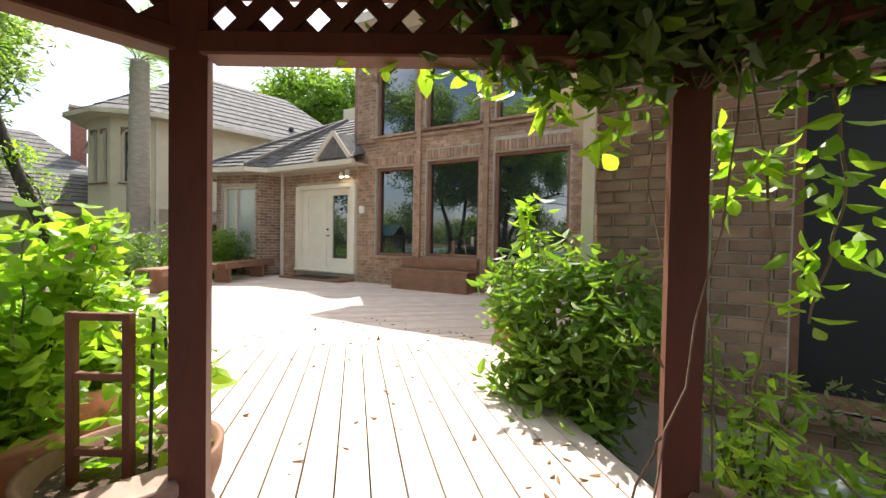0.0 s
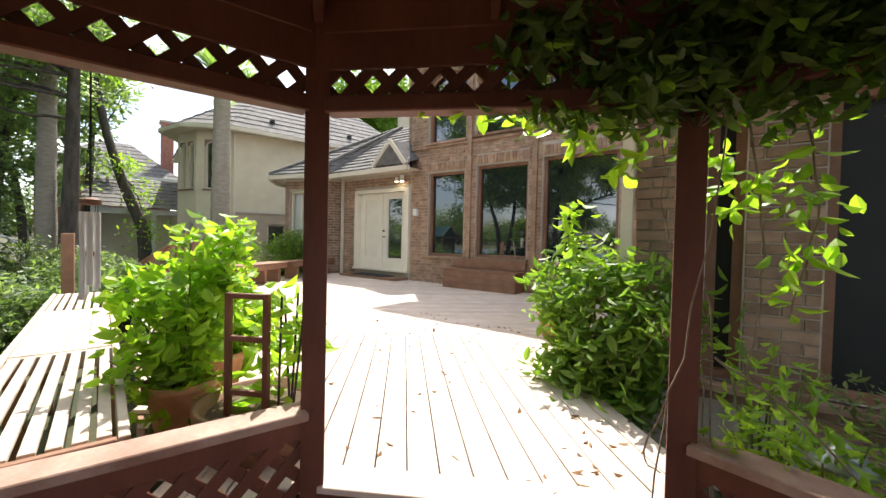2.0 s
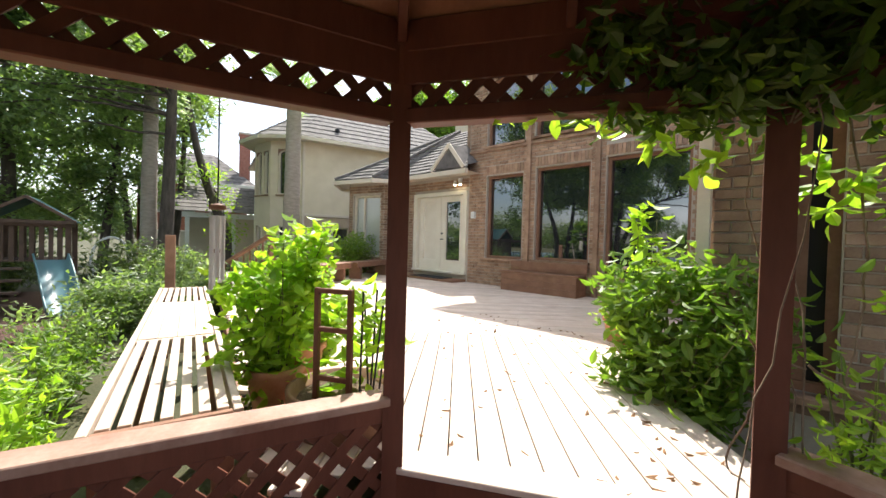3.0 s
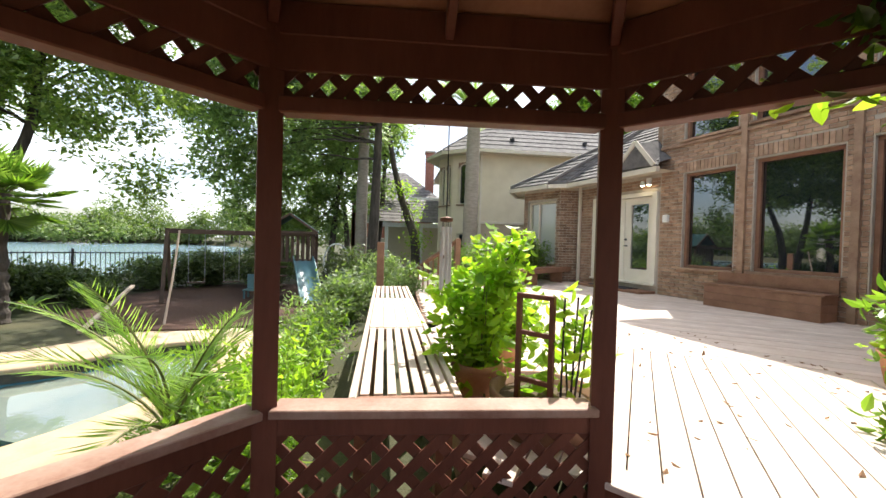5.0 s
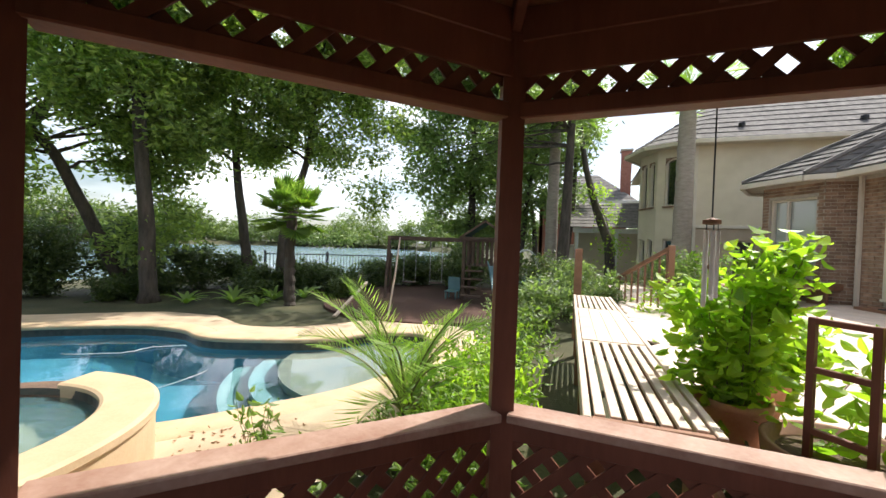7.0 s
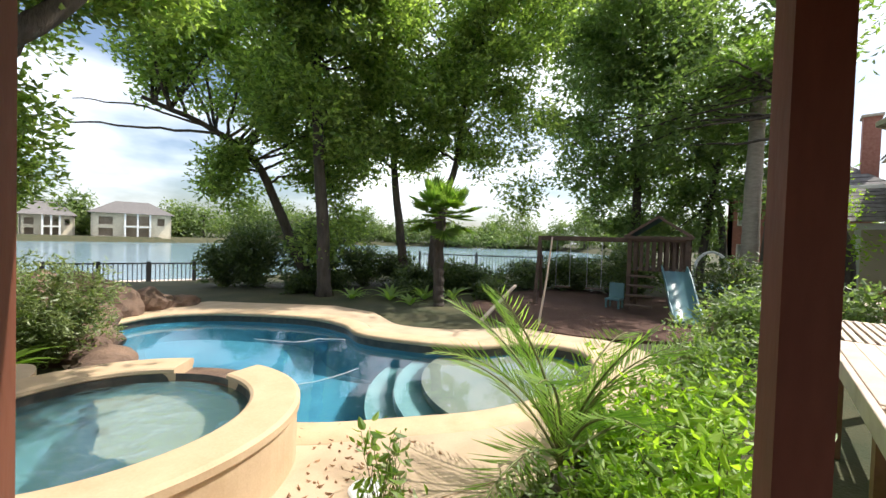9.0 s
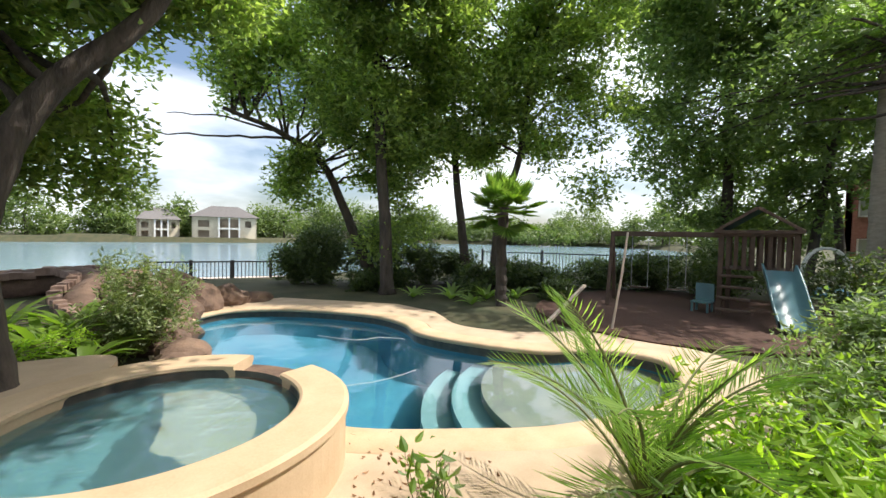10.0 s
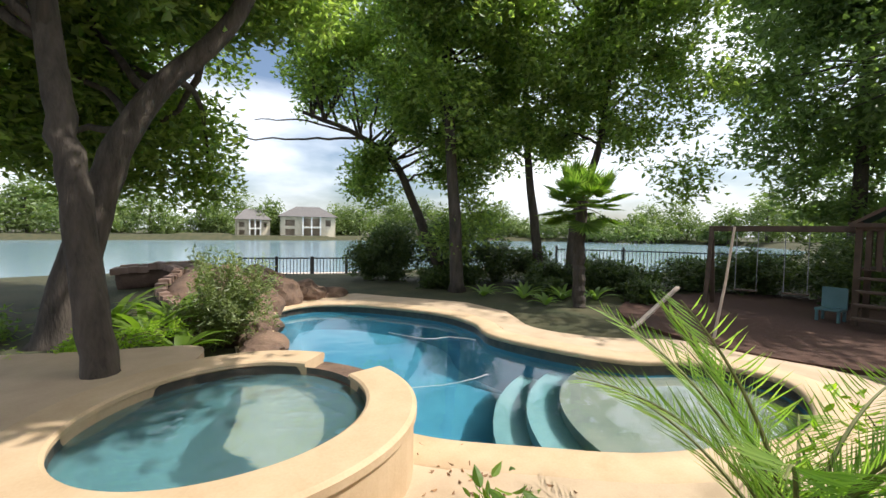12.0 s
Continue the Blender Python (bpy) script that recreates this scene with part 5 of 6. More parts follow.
pot(p2, 0.18, 0.28, 0.0)
# half barrel with a small trellis and bamboo stakes
hb = thing("barrel_planter", "half-barrel planter with wooden trellis and dark stakes", "planter", (-1.93, 0.36, DZ), 42)
part("barrel", Shape().lathe([(0.0, 0.0), (0.26, 0.0), (0.30, 0.12), (0.31, 0.22), (0.285, 0.22), (0.28, 0.16), (0.0, 0.155)], (0, 0, 0), 28), BROWNWOOD, hb, "weathered brown tub", True)
part("soil", Shape().lathe([(0.0, 0.185), (0.10, 0.18), (0.252, 0.168)], (0, 0, 0), 20), SOIL, hb, "dark potting soil")
for y in (-0.10, 0.10):
    part("trellis_upright", Shape().box((y, -0.12, 0.44), (0.026, 0.026, 0.66)), REDWOOD, hb)
for z in (0.755, 0.55, 0.29):
    part("trellis_rung", Shape().box((0, -0.12, z), (0.174, 0.024, 0.026)), REDWOOD, hb)
for i, (x, y, tx) in enumerate(((0.12, 0.06, -0.05), (0.16, 0.0, 0.02), (0.19, 0.04, 0.06), (0.20, -0.06, 0.05), (0.14, -0.08, 0.0))):
    part("stake", Shape().tube([(x, y, 0.15), (x + tx, y + 0.02, 0.72 + 0.04 * (i % 3))], 0.006, 6), DARKMETAL, hb, "thin dark green stake")
sh = Shape()
leaf_cloud(sh, [(0.14, 0.02, 0.72), (0.1, 0.0, 0.62), (0.17, 0.0, 0.40), (0.05, 0.05, 0.30), (-0.1, 0.1, 0.24), (0.0, 0.1, 0.45), (0.2, 0.05, 0.55)], (0.12, 0.12, 0.10), 150, 0.10, 0.05, broad=True)
tagged(part("leaves", sh, LEAF_BRIGHT, hb, "sparse bright leaves"), kind="stuff")
# flower pot by the shrub
p3 = bush("potted_plant", "low green plant spilling from a terracotta pot on deck", (-2.42, 3.52, DZ), [((0, 0, 0.34), (0.22, 0.22, 0.08))], 420, 0.07, LEAF_BRIGHT, 10, 0.07, "plant", 0.3, 0.004, 0.5)
pot(p3, 0.17, 0.27, 0.0)
# the big shrub and its neighbours in the bed
bush("shrub", "dense leafy green shrub growing beside deck edge", (-1.25, 2.52, 0.02), [((0, 0.05, 1.05), (0.50, 0.42, 0.42)), ((-0.32, 0.05, 1.30), (0.30, 0.30, 0.26)), ((0.38, -0.02, 1.30), (0.36, 0.36, 0.28)), ((0.05, -0.2, 0.70), (0.52, 0.32, 0.28)), ((0.10, 0.1, 1.42), (0.42, 0.3, 0.18))], 4200, 0.105, LEAF_SHRUB, 24, 0.13, wide=0.42)
bush("shrub", "slender upright shrub with rosettes of bright leaves", (-1.75, 2.85, 0.3), [((-0.02, 0.0, 1.62), (0.13, 0.13, 0.09)), ((0.02, 0.0, 1.30), (0.16, 0.16, 0.12)), ((-0.05, -0.05, 1.05), (0.2, 0.2, 0.15))], 330, 0.13, LEAF_BRIGHT, 9, 0.06, wide=0.38)
bush("shrub", "open grey-green shrub in shade below window", (0.45, 2.75, 0.0), [((0.0, 0.0, 1.12), (0.45, 0.25, 0.16)), ((0.2, 0.1, 1.42), (0.16, 0.14, 0.2)), ((-0.35, -0.1, 0.95), (0.3, 0.2, 0.12)), ((0.3, -0.2, 0.9), (0.4, 0.25, 0.15))], 1500, 0.055, LEAF_GREY, 18, 0.07, wide=0.4, stem_r=0.005)
bush("shrub", "yellow-green leafy plant at foot of brick wall", (-0.32, 2.30, 0.0), [((0.0, 0.0, 1.12), (0.20, 0.14, 0.08)), ((0.05, -0.05, 0.98), (0.22, 0.14, 0.08))], 260, 0.085, LEAF_BRIGHT, 10, 0.06, wide=0.4)
bush("shrub", "low leafy plant beside gazebo rail", (-0.12, 2.02, 0.0), [((-0.05, -0.1, 0.88), (0.22, 0.16, 0.10)), ((0.35, -0.05, 0.80), (0.35, 0.2, 0.14)), ((0.75, -0.1, 0.78), (0.3, 0.2, 0.14)), ((0.15, -0.2, 0.95), (0.3, 0.08, 0.05))], 1100, 0.062, LEAF_BRIGHT, 14, 0.07, wide=0.4)
# path lamp with a cone hood
pl = thing("path_light", "grey metal path light with cone hood among plants", "garden light", (0.0, 1.93, 0.0))
part("stake", Shape().tube([(0, 0, 0), (0, 0, 0.84)], 0.012, 8), GREYMETAL, pl)
part("hood", Shape().lathe([(0.0, 0.945), (0.02, 0.94), (0.095, 0.86), (0.10, 0.845), (0.09, 0.85), (0.0, 0.90)], (0, 0, 0), 24), GREYMETAL, pl, "grey cone hood", True)
part("lens", Shape().lathe([(0.035, 0.80), (0.04, 0.87)], (0, 0, 0), 16), WHITEPAINT, pl)

# storage bench under the windows, with a low back
bn = thing("storage_bench", "brown wooden box bench under tall windows", "bench")
bn.matrix_world = HOUSE @ pose(2.32, -0.30, DZ)
for i, z in enumerate((0.065, 0.195, 0.325)):
    part("front_board", Shape().box((0, -0.225, z), (1.76, 0.025, 0.126)), BROWNWOOD, bn)
for x in (-0.868, 0.868):
    for z in (0.065, 0.195, 0.325):
        part("end_board", Shape().box((x, 0.0, z), (0.025, 0.42, 0.126)), BROWNWOOD, bn)
for y in (-0.185, -0.06, 0.065):
    part("seat_board", Shape().box((0, y, 0.41), (1.84, 0.12, 0.032)), BROWNWOOD, bn)
part("back_board", Shape().box((0, 0.19, 0.56), (1.80, 0.04, 0.16)).box((0, 0.19, 0.46), (1.80, 0.035, 0.06)), BROWNWOOD, bn)
# plain benches along the far deck edge
def plank_bench(a, b, label):
    a, b = Vector(a), Vector(b)
    d = (b - a)
    m = thing("plank_bench", label, "bench", ((a + b) / 2).to_tuple(), math.degrees(math.atan2(d.y, d.x)), "benches along the far deck edge")
    L = d.length
    for y in (-0.15, 0.0, 0.15):
        part("seat_board", Shape().box((0, y, 0.43), (L, 0.14, 0.035)), BROWNWOOD, m)
    part("apron", Shape().box((0, -0.2, 0.36), (L - 0.1, 0.03, 0.10)), BROWNWOOD, m)
    for x in (-L / 2 + 0.3, 0, L / 2 - 0.3):
        part("leg", Shape().box((x, 0, 0.20), (0.08, 0.34, 0.41)), BROWNWOOD, m)


plank_bench((-9.55, 2.75, DZ), (-11.75, 5.35, DZ), "dark brown plank bench at far deck edge")
plank_bench((-8.35, 1.40, DZ), (-9.50, 2.62, DZ), "sunlit brown plank bench near planting")
# shrubs behind the far bench
for x, y, r, hgt, mt in ((-10.7, 2.9, 0.6, 1.2, LEAF_SHRUB), (-11.4, 3.5, 0.7, 1.3, LEAF_DARK), (-12.2, 4.4, 0.6, 1.2, LEAF_DARK), (-10.2, 1.6, 0.7, 1.1, LEAF_SHRUB), (-9.4, 1.0, 0.55, 0.9, LEAF_DARK), (-12.6, 1.4, 0.9, 1.0, LEAF_DARK)):
    bush("shrub", "rounded green shrub behind plank bench", (x, y, 0.0), [((0, 0, hgt), (r, r, 0.55)), ((0.2, 0.2, hgt + 0.35), (r * 0.6, r * 0.6, 0.35))], 1900, 0.10, mt, 14, 0.16)

# wind chime under the gazebo's eave
wc = thing("wind_chime", "wind chime with pale metal tubes hanging from gazebo", "wind chime", (-1.56, -0.27, 2.20))
part("cord", Shape().tube([(0, 0, 0.02), (0, 0, -0.43)], 0.003, 5), DARKMETAL, wc)
part("cap", Shape().lathe([(0.0, -0.42), (0.03, -0.43), (0.03, -0.445), (0.0, -0.45)], (0, 0, 0), 20), BROWNWOOD, wc)
for k in range(5):
    a = k * math.pi / 2.5
    x, y = 0.02 * math.cos(a), 0.02 * math.sin(a)
    ln = 0.24 + 0.012 * k
    part("chime_tube", Shape().tube([(x, y, -0.47), (x, y, -0.47 - ln)], 0.008, 8), WHITEPAINT, wc)
    part("thread", Shape().tube([(x, y, -0.445), (x, y, -0.47)], 0.0015, 4), DARKMETAL, wc)
part("clapper", Shape().lathe([(0.0, -0.60), (0.011, -0.60), (0.011, -0.615), (0.0, -0.615)], (0, 0, 0), 16), BROWNWOOD, wc)

# climbing vine on the gazebo post and beam
vine = thing("climbing_vine", "leafy climbing vine over gazebo post and beam", "vine", (-0.36, 1.43, 0.0))
st = Shape()
vp = []
g0, g1 = Vector((0, 0, 0)), Vector((-1.0, -1.0, 0))
for k in range(9):
    a = k * 0.7
    p, r = limb([(0.10 * math.cos(a), 0.10 * math.sin(a), 0.0), (0.09 * math.cos(a + 1), 0.09 * math.sin(a + 1), 0.8), (0.12 * math.cos(a + 2.2), 0.10 * math.sin(a + 2.2), 1.5), (0.12 * math.cos(a + 3), 0.12 * math.sin(a + 3), 2.1), (0.3 * math.cos(a), 0.3 * math.sin(a), 2.45)], 0.007, 0.004, 0.01)
    if k % 4 == 0:
        st.tube(p, [q * 0.6 for q in r], 5)
over = [(-0.05, -0.05, 2.30), (-0.2, -0.18, 2.34), (-0.35, -0.30, 2.38), (0.12, 0.02, 2.25), (0.35, 0.0, 2.3), (0.6, 0.0, 2.34), (-0.1, -0.22, 2.25), (0.85, 0.0, 2.36), (0.5, 0.1, 2.3), (0.05, 0.15, 2.4), (-0.25, -0.12, 2.2), (0.3, -0.1, 2.35), (1.1, 0.0, 2.38), (0.8, -0.15, 2.4), (0.2, -0.2, 2.45), (-0.4, -0.45, 2.42), (0.7, 0.1, 2.4)]
for o in over:
    p, r = limb([(0.0, 0.0, 2.1), (o[0] * 0.5, o[1] * 0.5, o[2] + 0.12), o], 0.005, 0.002, 0.012)
    st.tube(p, r, 5)
for hang in (((0.25, 0.12, 2.2), (0.30, 0.16, 1.8), (0.24, 0.18, 1.45)), ((0.10, 0.18, 2.2), (0.16, 0.2, 1.6), (0.12, 0.2, 1.2)), ((0.05, 0.1, 1.25), (0.3, 0.2, 1.05), (0.6, 0.15, 0.75)), ((-0.06, -0.02, 1.1), (-0.13, -0.05, 0.86), (-0.05, -0.09, 0.84)), ((0.06, 0.05, 1.25), (-0.06, 0.0, 1.28), (-0.09, -0.02, 1.36))):
    p, r = limb(hang, 0.005, 0.003, 0.004)
    st.tube(p, r, 5)
tagged(part("stemwork", st, TWIG, vine, "twisting brown stems"), kind="stuff")
# one vine, two greens: hanging leaves coloured as sunlit, those on the beam as shaded
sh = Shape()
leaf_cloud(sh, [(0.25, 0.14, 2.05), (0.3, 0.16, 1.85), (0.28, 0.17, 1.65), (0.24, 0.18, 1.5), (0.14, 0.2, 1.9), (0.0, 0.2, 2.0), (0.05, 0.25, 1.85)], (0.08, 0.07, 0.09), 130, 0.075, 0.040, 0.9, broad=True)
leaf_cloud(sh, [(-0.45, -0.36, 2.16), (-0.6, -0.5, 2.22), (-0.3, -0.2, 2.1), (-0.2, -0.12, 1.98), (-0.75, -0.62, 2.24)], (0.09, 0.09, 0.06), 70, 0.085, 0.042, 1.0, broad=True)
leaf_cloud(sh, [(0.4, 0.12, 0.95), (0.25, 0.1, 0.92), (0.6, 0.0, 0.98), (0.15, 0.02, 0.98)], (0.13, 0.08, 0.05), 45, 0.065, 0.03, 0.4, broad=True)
tagged(part("leaves", sh, LEAF_BRIGHT, vine, "compound leaves in a yellow-green brightened for sun"), kind="stuff")
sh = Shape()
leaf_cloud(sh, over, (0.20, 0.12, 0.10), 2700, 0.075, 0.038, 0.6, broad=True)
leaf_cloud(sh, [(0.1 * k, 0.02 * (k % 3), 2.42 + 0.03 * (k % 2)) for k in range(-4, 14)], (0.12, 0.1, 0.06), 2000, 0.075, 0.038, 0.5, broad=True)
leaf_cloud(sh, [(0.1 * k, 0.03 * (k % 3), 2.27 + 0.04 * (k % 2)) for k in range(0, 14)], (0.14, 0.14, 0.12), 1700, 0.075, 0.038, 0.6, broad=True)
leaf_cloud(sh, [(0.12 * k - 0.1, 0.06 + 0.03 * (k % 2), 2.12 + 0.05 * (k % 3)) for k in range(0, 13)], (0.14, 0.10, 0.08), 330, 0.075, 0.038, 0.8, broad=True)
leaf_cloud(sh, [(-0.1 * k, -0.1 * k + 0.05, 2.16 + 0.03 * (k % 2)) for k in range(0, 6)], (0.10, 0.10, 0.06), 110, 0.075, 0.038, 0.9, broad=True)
tagged(part("shaded_leaves", sh, LEAF_VINE, vine, "dense leaves in a green darkened for shade"), kind="stuff")

# dry leaves on the deck
sh = Shape()
spots = []
while len(spots) < 150:
    x, y = rng.uniform(-4.5, -0.6), rng.uniform(0.2, 3.4)
    if clip_len(Vector((x, y, 0)), BD, 0, 0.3, 0.1) and (rng.uniform() < 0.35 or 0.65 * x + 0.76 * y > 0.55):
        spots.append((x, y, DZ + 0.006))
k = len(spots)
al = unit(rng.normal(0, 1, (k, 3)) * (1, 1, 0.12))
sd = unit(np.cross(al, rng.normal(0, 0.15, (k, 3)) + (0, 0, 1)))
sh.leaves(np.array(spots), al, sd, rng.uniform(0.03, 0.07, k), rng.uniform(0.02, 0.035, k), 0.4)
tagged(part("fallen_leaves", sh, DEADLEAF), "dry brown leaves scattered over deck boards", "leaves", "", "stuff")
sh = Shape()
k = 120
pos = np.stack([rng.normal(-1.75, 0.35, k), rng.normal(-3.35, 0.3, k), np.full(k, 0.048)], 1)
pos = pos[(np.hypot(pos[:, 0] - SPA[0], pos[:, 1] - SPA[1]) > 1.2) & ~inside(outward(POOL, 0.05), pos[:, 0], pos[:, 1])]
k = len(pos)
al = unit(rng.normal(0, 1, (k, 3)) * (1, 1, 0.1))
sh.leaves(pos, al, unit(np.cross(al, np.tile((0, 0, 1.0), (k, 1)))), rng.uniform(0.03, 0.06, k), rng.uniform(0.015, 0.03, k), 0.4)
tagged(part("fallen_leaves", sh, DEADLEAF), "reddish dry leaves swept against spa wall", "leaves", "", "stuff")

# ferny planting between the bench and the pool
for x, y, r, hgt, n, mt in ((-1.95, -1.30, 0.30, 0.55, 700, LEAF_SHRUB), (-2.45, -1.25, 0.42, 0.62, 1300, LEAF_BRIGHT), (-3.1, -1.45, 0.5, 0.62, 1600, LEAF_BRIGHT), (-3.9, -1.5, 0.5, 0.60, 1500, LEAF_SHRUB), (-3.5, -2.0, 0.40, 0.50, 1100, LEAF_BRIGHT), (-4.8, -1.5, 0.55, 0.62, 1500, LEAF_SHRUB), (-5.6, -1.7, 0.5, 0.7, 1300, LEAF_DARK), (-2.5, -1.75, 0.30, 0.42, 700, LEAF_SHRUB)):
    bush("shrub", "bright ferny green shrub between bench and pool", (x, y, 0.0), [((0, 0, hgt), (r, r, 0.30)), ((0.1, -0.1, hgt * 0.55), (r, r, 0.25))], n, 0.075, mt, 12, 0.10, "shrub", 0.1, 0.005, 0.35)
# dark hedge beyond the bench
for x, y, z, r, n in ((-7.0, -1.7, 0.75, 0.6, 1700), (-8.0, -1.5, 0.8, 0.7, 1900), (-8.6, -0.4, 0.85, 0.7, 1900), (-9.6, -1.1, 0.9, 0.8, 1900), (-12.0, -0.9, 0.9, 0.9, 1800), (-14.0, -1.3, 1.0, 1.0, 1800), (-7.3, 0.55, 1.0, 0.45, 900)):
    bush("shrub", "dark leafy shrub in the garden beyond the bench", (x, y, 0.0), [((0, 0, z * 0.7), (r, r, 0.5)), ((0, 0.1, z), (r * 0.8, r * 0.8, 0.35))], n, 0.10, LEAF_DARK if n > 1000 else LEAF_BRIGHT, 14, 0.14)
# timber post and stair rail at the far end of the deck
sr = thing("stair_rail", "dark brown wooden stair rail with balusters", "railing", (-7.3, -0.84, 0.0))
part("post", Shape().box((0, 0, 0.82), (0.13, 0.13, 1.64)), BROWNWOOD, sr)
part("post", Shape().box((-0.45, 1.55, 0.88), (0.10, 0.10, 1.76)), BROWNWOOD, sr)
part("handrail", Shape().bar((-1.5, 0.75, 1.05), (-0.45, 1.55, 1.72), 0.09, 0.06), BROWNWOOD, sr)
for i in range(8):
    t = (i + 0.5) / 8
    part("baluster", Shape().box((-1.5 + 1.05 * t, 0.75 + 0.8 * t, 0.5 + 0.36 * t), (0.035, 0.035, 1.0 + 0.6 * t)), BROWNWOOD, sr)

# ---- poolside ----
def boulder(c, r, seed):
    """A weathered boulder: a lumpy, faceted ball resting on the ground."""
    bm = bmesh.new()
    bmesh.ops.create_icosphere(bm, subdivisions=3, radius=1.0)
    for v in bm.verts:
        d = v.co.normalized()
        k = 1 + 0.30 * noise.noise(d * 1.4 + Vector((seed, 0, 0))) + 0.12 * noise.noise(d * 4 + Vector((0, seed, 0)))
        v.co = Vector((d.x * r[0], d.y * r[1], d.z * r[2])) * k
    me = bpy.data.meshes.new("boulder")
    bm.to_mesh(me)
    bm.free()
    me.materials.append(ROCK)
    ob = new("boulder", me)
    ob.location = c
    return tagged(ob, "rough red-brown boulder at pool edge", "rock", "boulders at pool edge")


for i, (x, y, z, rx, ry, rz) in enumerate(((-1.12, -7.0, 0.05, 0.32, 0.35, 0.20), (-0.95, -7.6, 0.10, 0.35, 0.35, 0.24), (-1.15, -8.3, 0.05, 0.35, 0.4, 0.28), (-1.0, -8.9, 0.15, 0.4, 0.4, 0.35), (-1.25, -9.7, 0.15, 0.45, 0.4, 0.38), (-1.7, -10.3, 0.18, 0.45, 0.40, 0.40), (-2.3, -10.75, 0.12, 0.45, 0.35, 0.32), (-2.9, -10.95, 0.06, 0.35, 0.3, 0.20), (-0.7, -9.6, 0.4, 0.5, 0.5, 0.5), (-1.3, -10.7, 0.35, 0.5, 0.45, 0.45), (-0.55, -8.3, 0.3, 0.4, 0.4, 0.4), (-1.05, -6.45, 0.08, 0.28, 0.25, 0.16))):
    boulder((x, y, z), (rx, ry, rz), 3.7 * i)
# stone water slide winding down to the pool
sl = thing("stone_slide", "curving pinkish stone water slide behind shrubs", "water slide")
pth = limb([(1.2, -11.2, 0.75), (0.3, -11.2, 0.85), (-0.2, -10.3, 0.80), (-0.05, -9.3, 0.62), (-0.35, -8.5, 0.42), (-1.0, -8.0, 0.15)], 0.3, 0.3, 0.0, 30)[0]
for side in (-1, 1):
    for i in range(0, 29):
        p = np.array(pth[i])
        d = np.array(pth[min(i + 1, 29)]) - np.array(pth[max(i - 1, 0)])
        nn = np.array((-d[1], d[0], 0)) / np.hypot(d[0], d[1])
        c = p + nn * 0.30 * side
        part("kerb_stone", Shape().box(tuple(c + (0, 0, rng.uniform(-0.02, 0.02))), (0.165 + rng.uniform(-0.02, 0.01), 0.15, 0.12), math.degrees(math.atan2(d[1], d[0])) + rng.uniform(-6, 6)), SLIDESTONE, sl)
s = Shape()
s.tube([Vector(p) - Vector((0, 0, 0.20)) for p in pth], 0.27, 10)
part("flume", s, ROCK, sl, "brown stone flume", True)
bush("shrub", "loose yellow-green feathery shrub beside stone slide", (-0.72, -7.25, 0.1), [((0, 0, 0.80), (0.50, 0.50, 0.35)), ((-0.2, 0.1, 0.45), (0.55, 0.5, 0.35)), ((0.2, -0.1, 1.05), (0.42, 0.40, 0.22)), ((-0.3, 0.2, 0.9), (0.35, 0.35, 0.25)), ((0.3, 0.1, 0.4), (0.4, 0.4, 0.3))], 8500, 0.07, LEAF_GREY, 30, 0.10, "shrub", 0.0, 0.005, 0.30)


def strap_plant(at, label, n, length, width, mat=LEAF_SHRUB, up=0.9):
    """A clump of long strap leaves."""
    root = thing("strap_leaf_plant", label, "plant", at)
    for k in range(n):
        a, el = rng.uniform(0, 2 * math.pi), rng.uniform(0.35, 1.0) * up + 0.25
        h = Vector((math.cos(a), math.sin(a), 0))
        lat = Vector((-h.y, h.x, 0))
        L = length * rng.uniform(0.7, 1.15)
        v, f = [], []
        p = Vector((0, 0, 0)) + h * 0.02
        for i in range(7):
            t = i / 6
            e = el - t * 1.2
            w = width * (0.35 + 1.0 * math.sin(math.pi * min(1, 0.15 + t * 0.85))) * (1 - t ** 4 * 0.9)
            v += [p + lat * w * 0.5 + Vector((0, 0, w * 0.15)), p, p - lat * w * 0.5 + Vector((0, 0, w * 0.15))]
            p = p + (h * math.cos(e) + Vector((0, 0, math.sin(e)))) * L / 6
        for i in range(6):
            f += [(3 * i, 3 * i + 1, 3 * i + 4, 3 * i + 3), (3 * i + 1, 3 * i + 2, 3 * i + 5, 3 * i + 4)]
        part("strap_leaf", Shape().add(v, f), mat, root, "", True)
    return root


for x, y, z, n, L in ((0.10, -7.1, 0.25, 26, 0.85), (-0.25, -6.75, 0.15, 20, 0.62), (0.55, -7.7, 0.3, 22, 0.85), (-0.1, -7.7, 0.3, 22, 0.8)):
    strap_plant((x, y, z), "clump of dark green strap-leaved plants under shade tree", n, L, 0.075)
for x, y, z, n, L in ((-7.1, -8.9, 0.0, 20, 0.7), (-7.9, -8.4, 0.0, 20, 0.75), (-8.6, -8.0, 0.0, 18, 0.7), (-6.4, -9.6, 0.0, 16, 0.55), (-7.0, -8.0, 0.0, 14, 0.5)):
    strap_plant((x, y, z), "clump of yellow-green strap-leaved plants below palms", n, L, 0.07, LEAF_PALM)
bush("ground_cover", "low yellow-green ground cover under shade tree", (0.55, -6.25, 0.42), [((0, 0, 0.06), (0.6, 0.35, 0.05)), ((-0.7, -0.3, 0.08), (0.25, 0.2, 0.06))], 1300, 0.05, LEAF_BRIGHT, 8, 0.08, "ground cover")
bush("ground_cover", "low ferny ground cover beyond shade tree", (1.9, -7.4, 0.40), [((0, 0, 0.12), (1.0, 0.7, 0.10))], 2200, 0.07, LEAF_SHRUB, 10, 0.12, "ground cover")
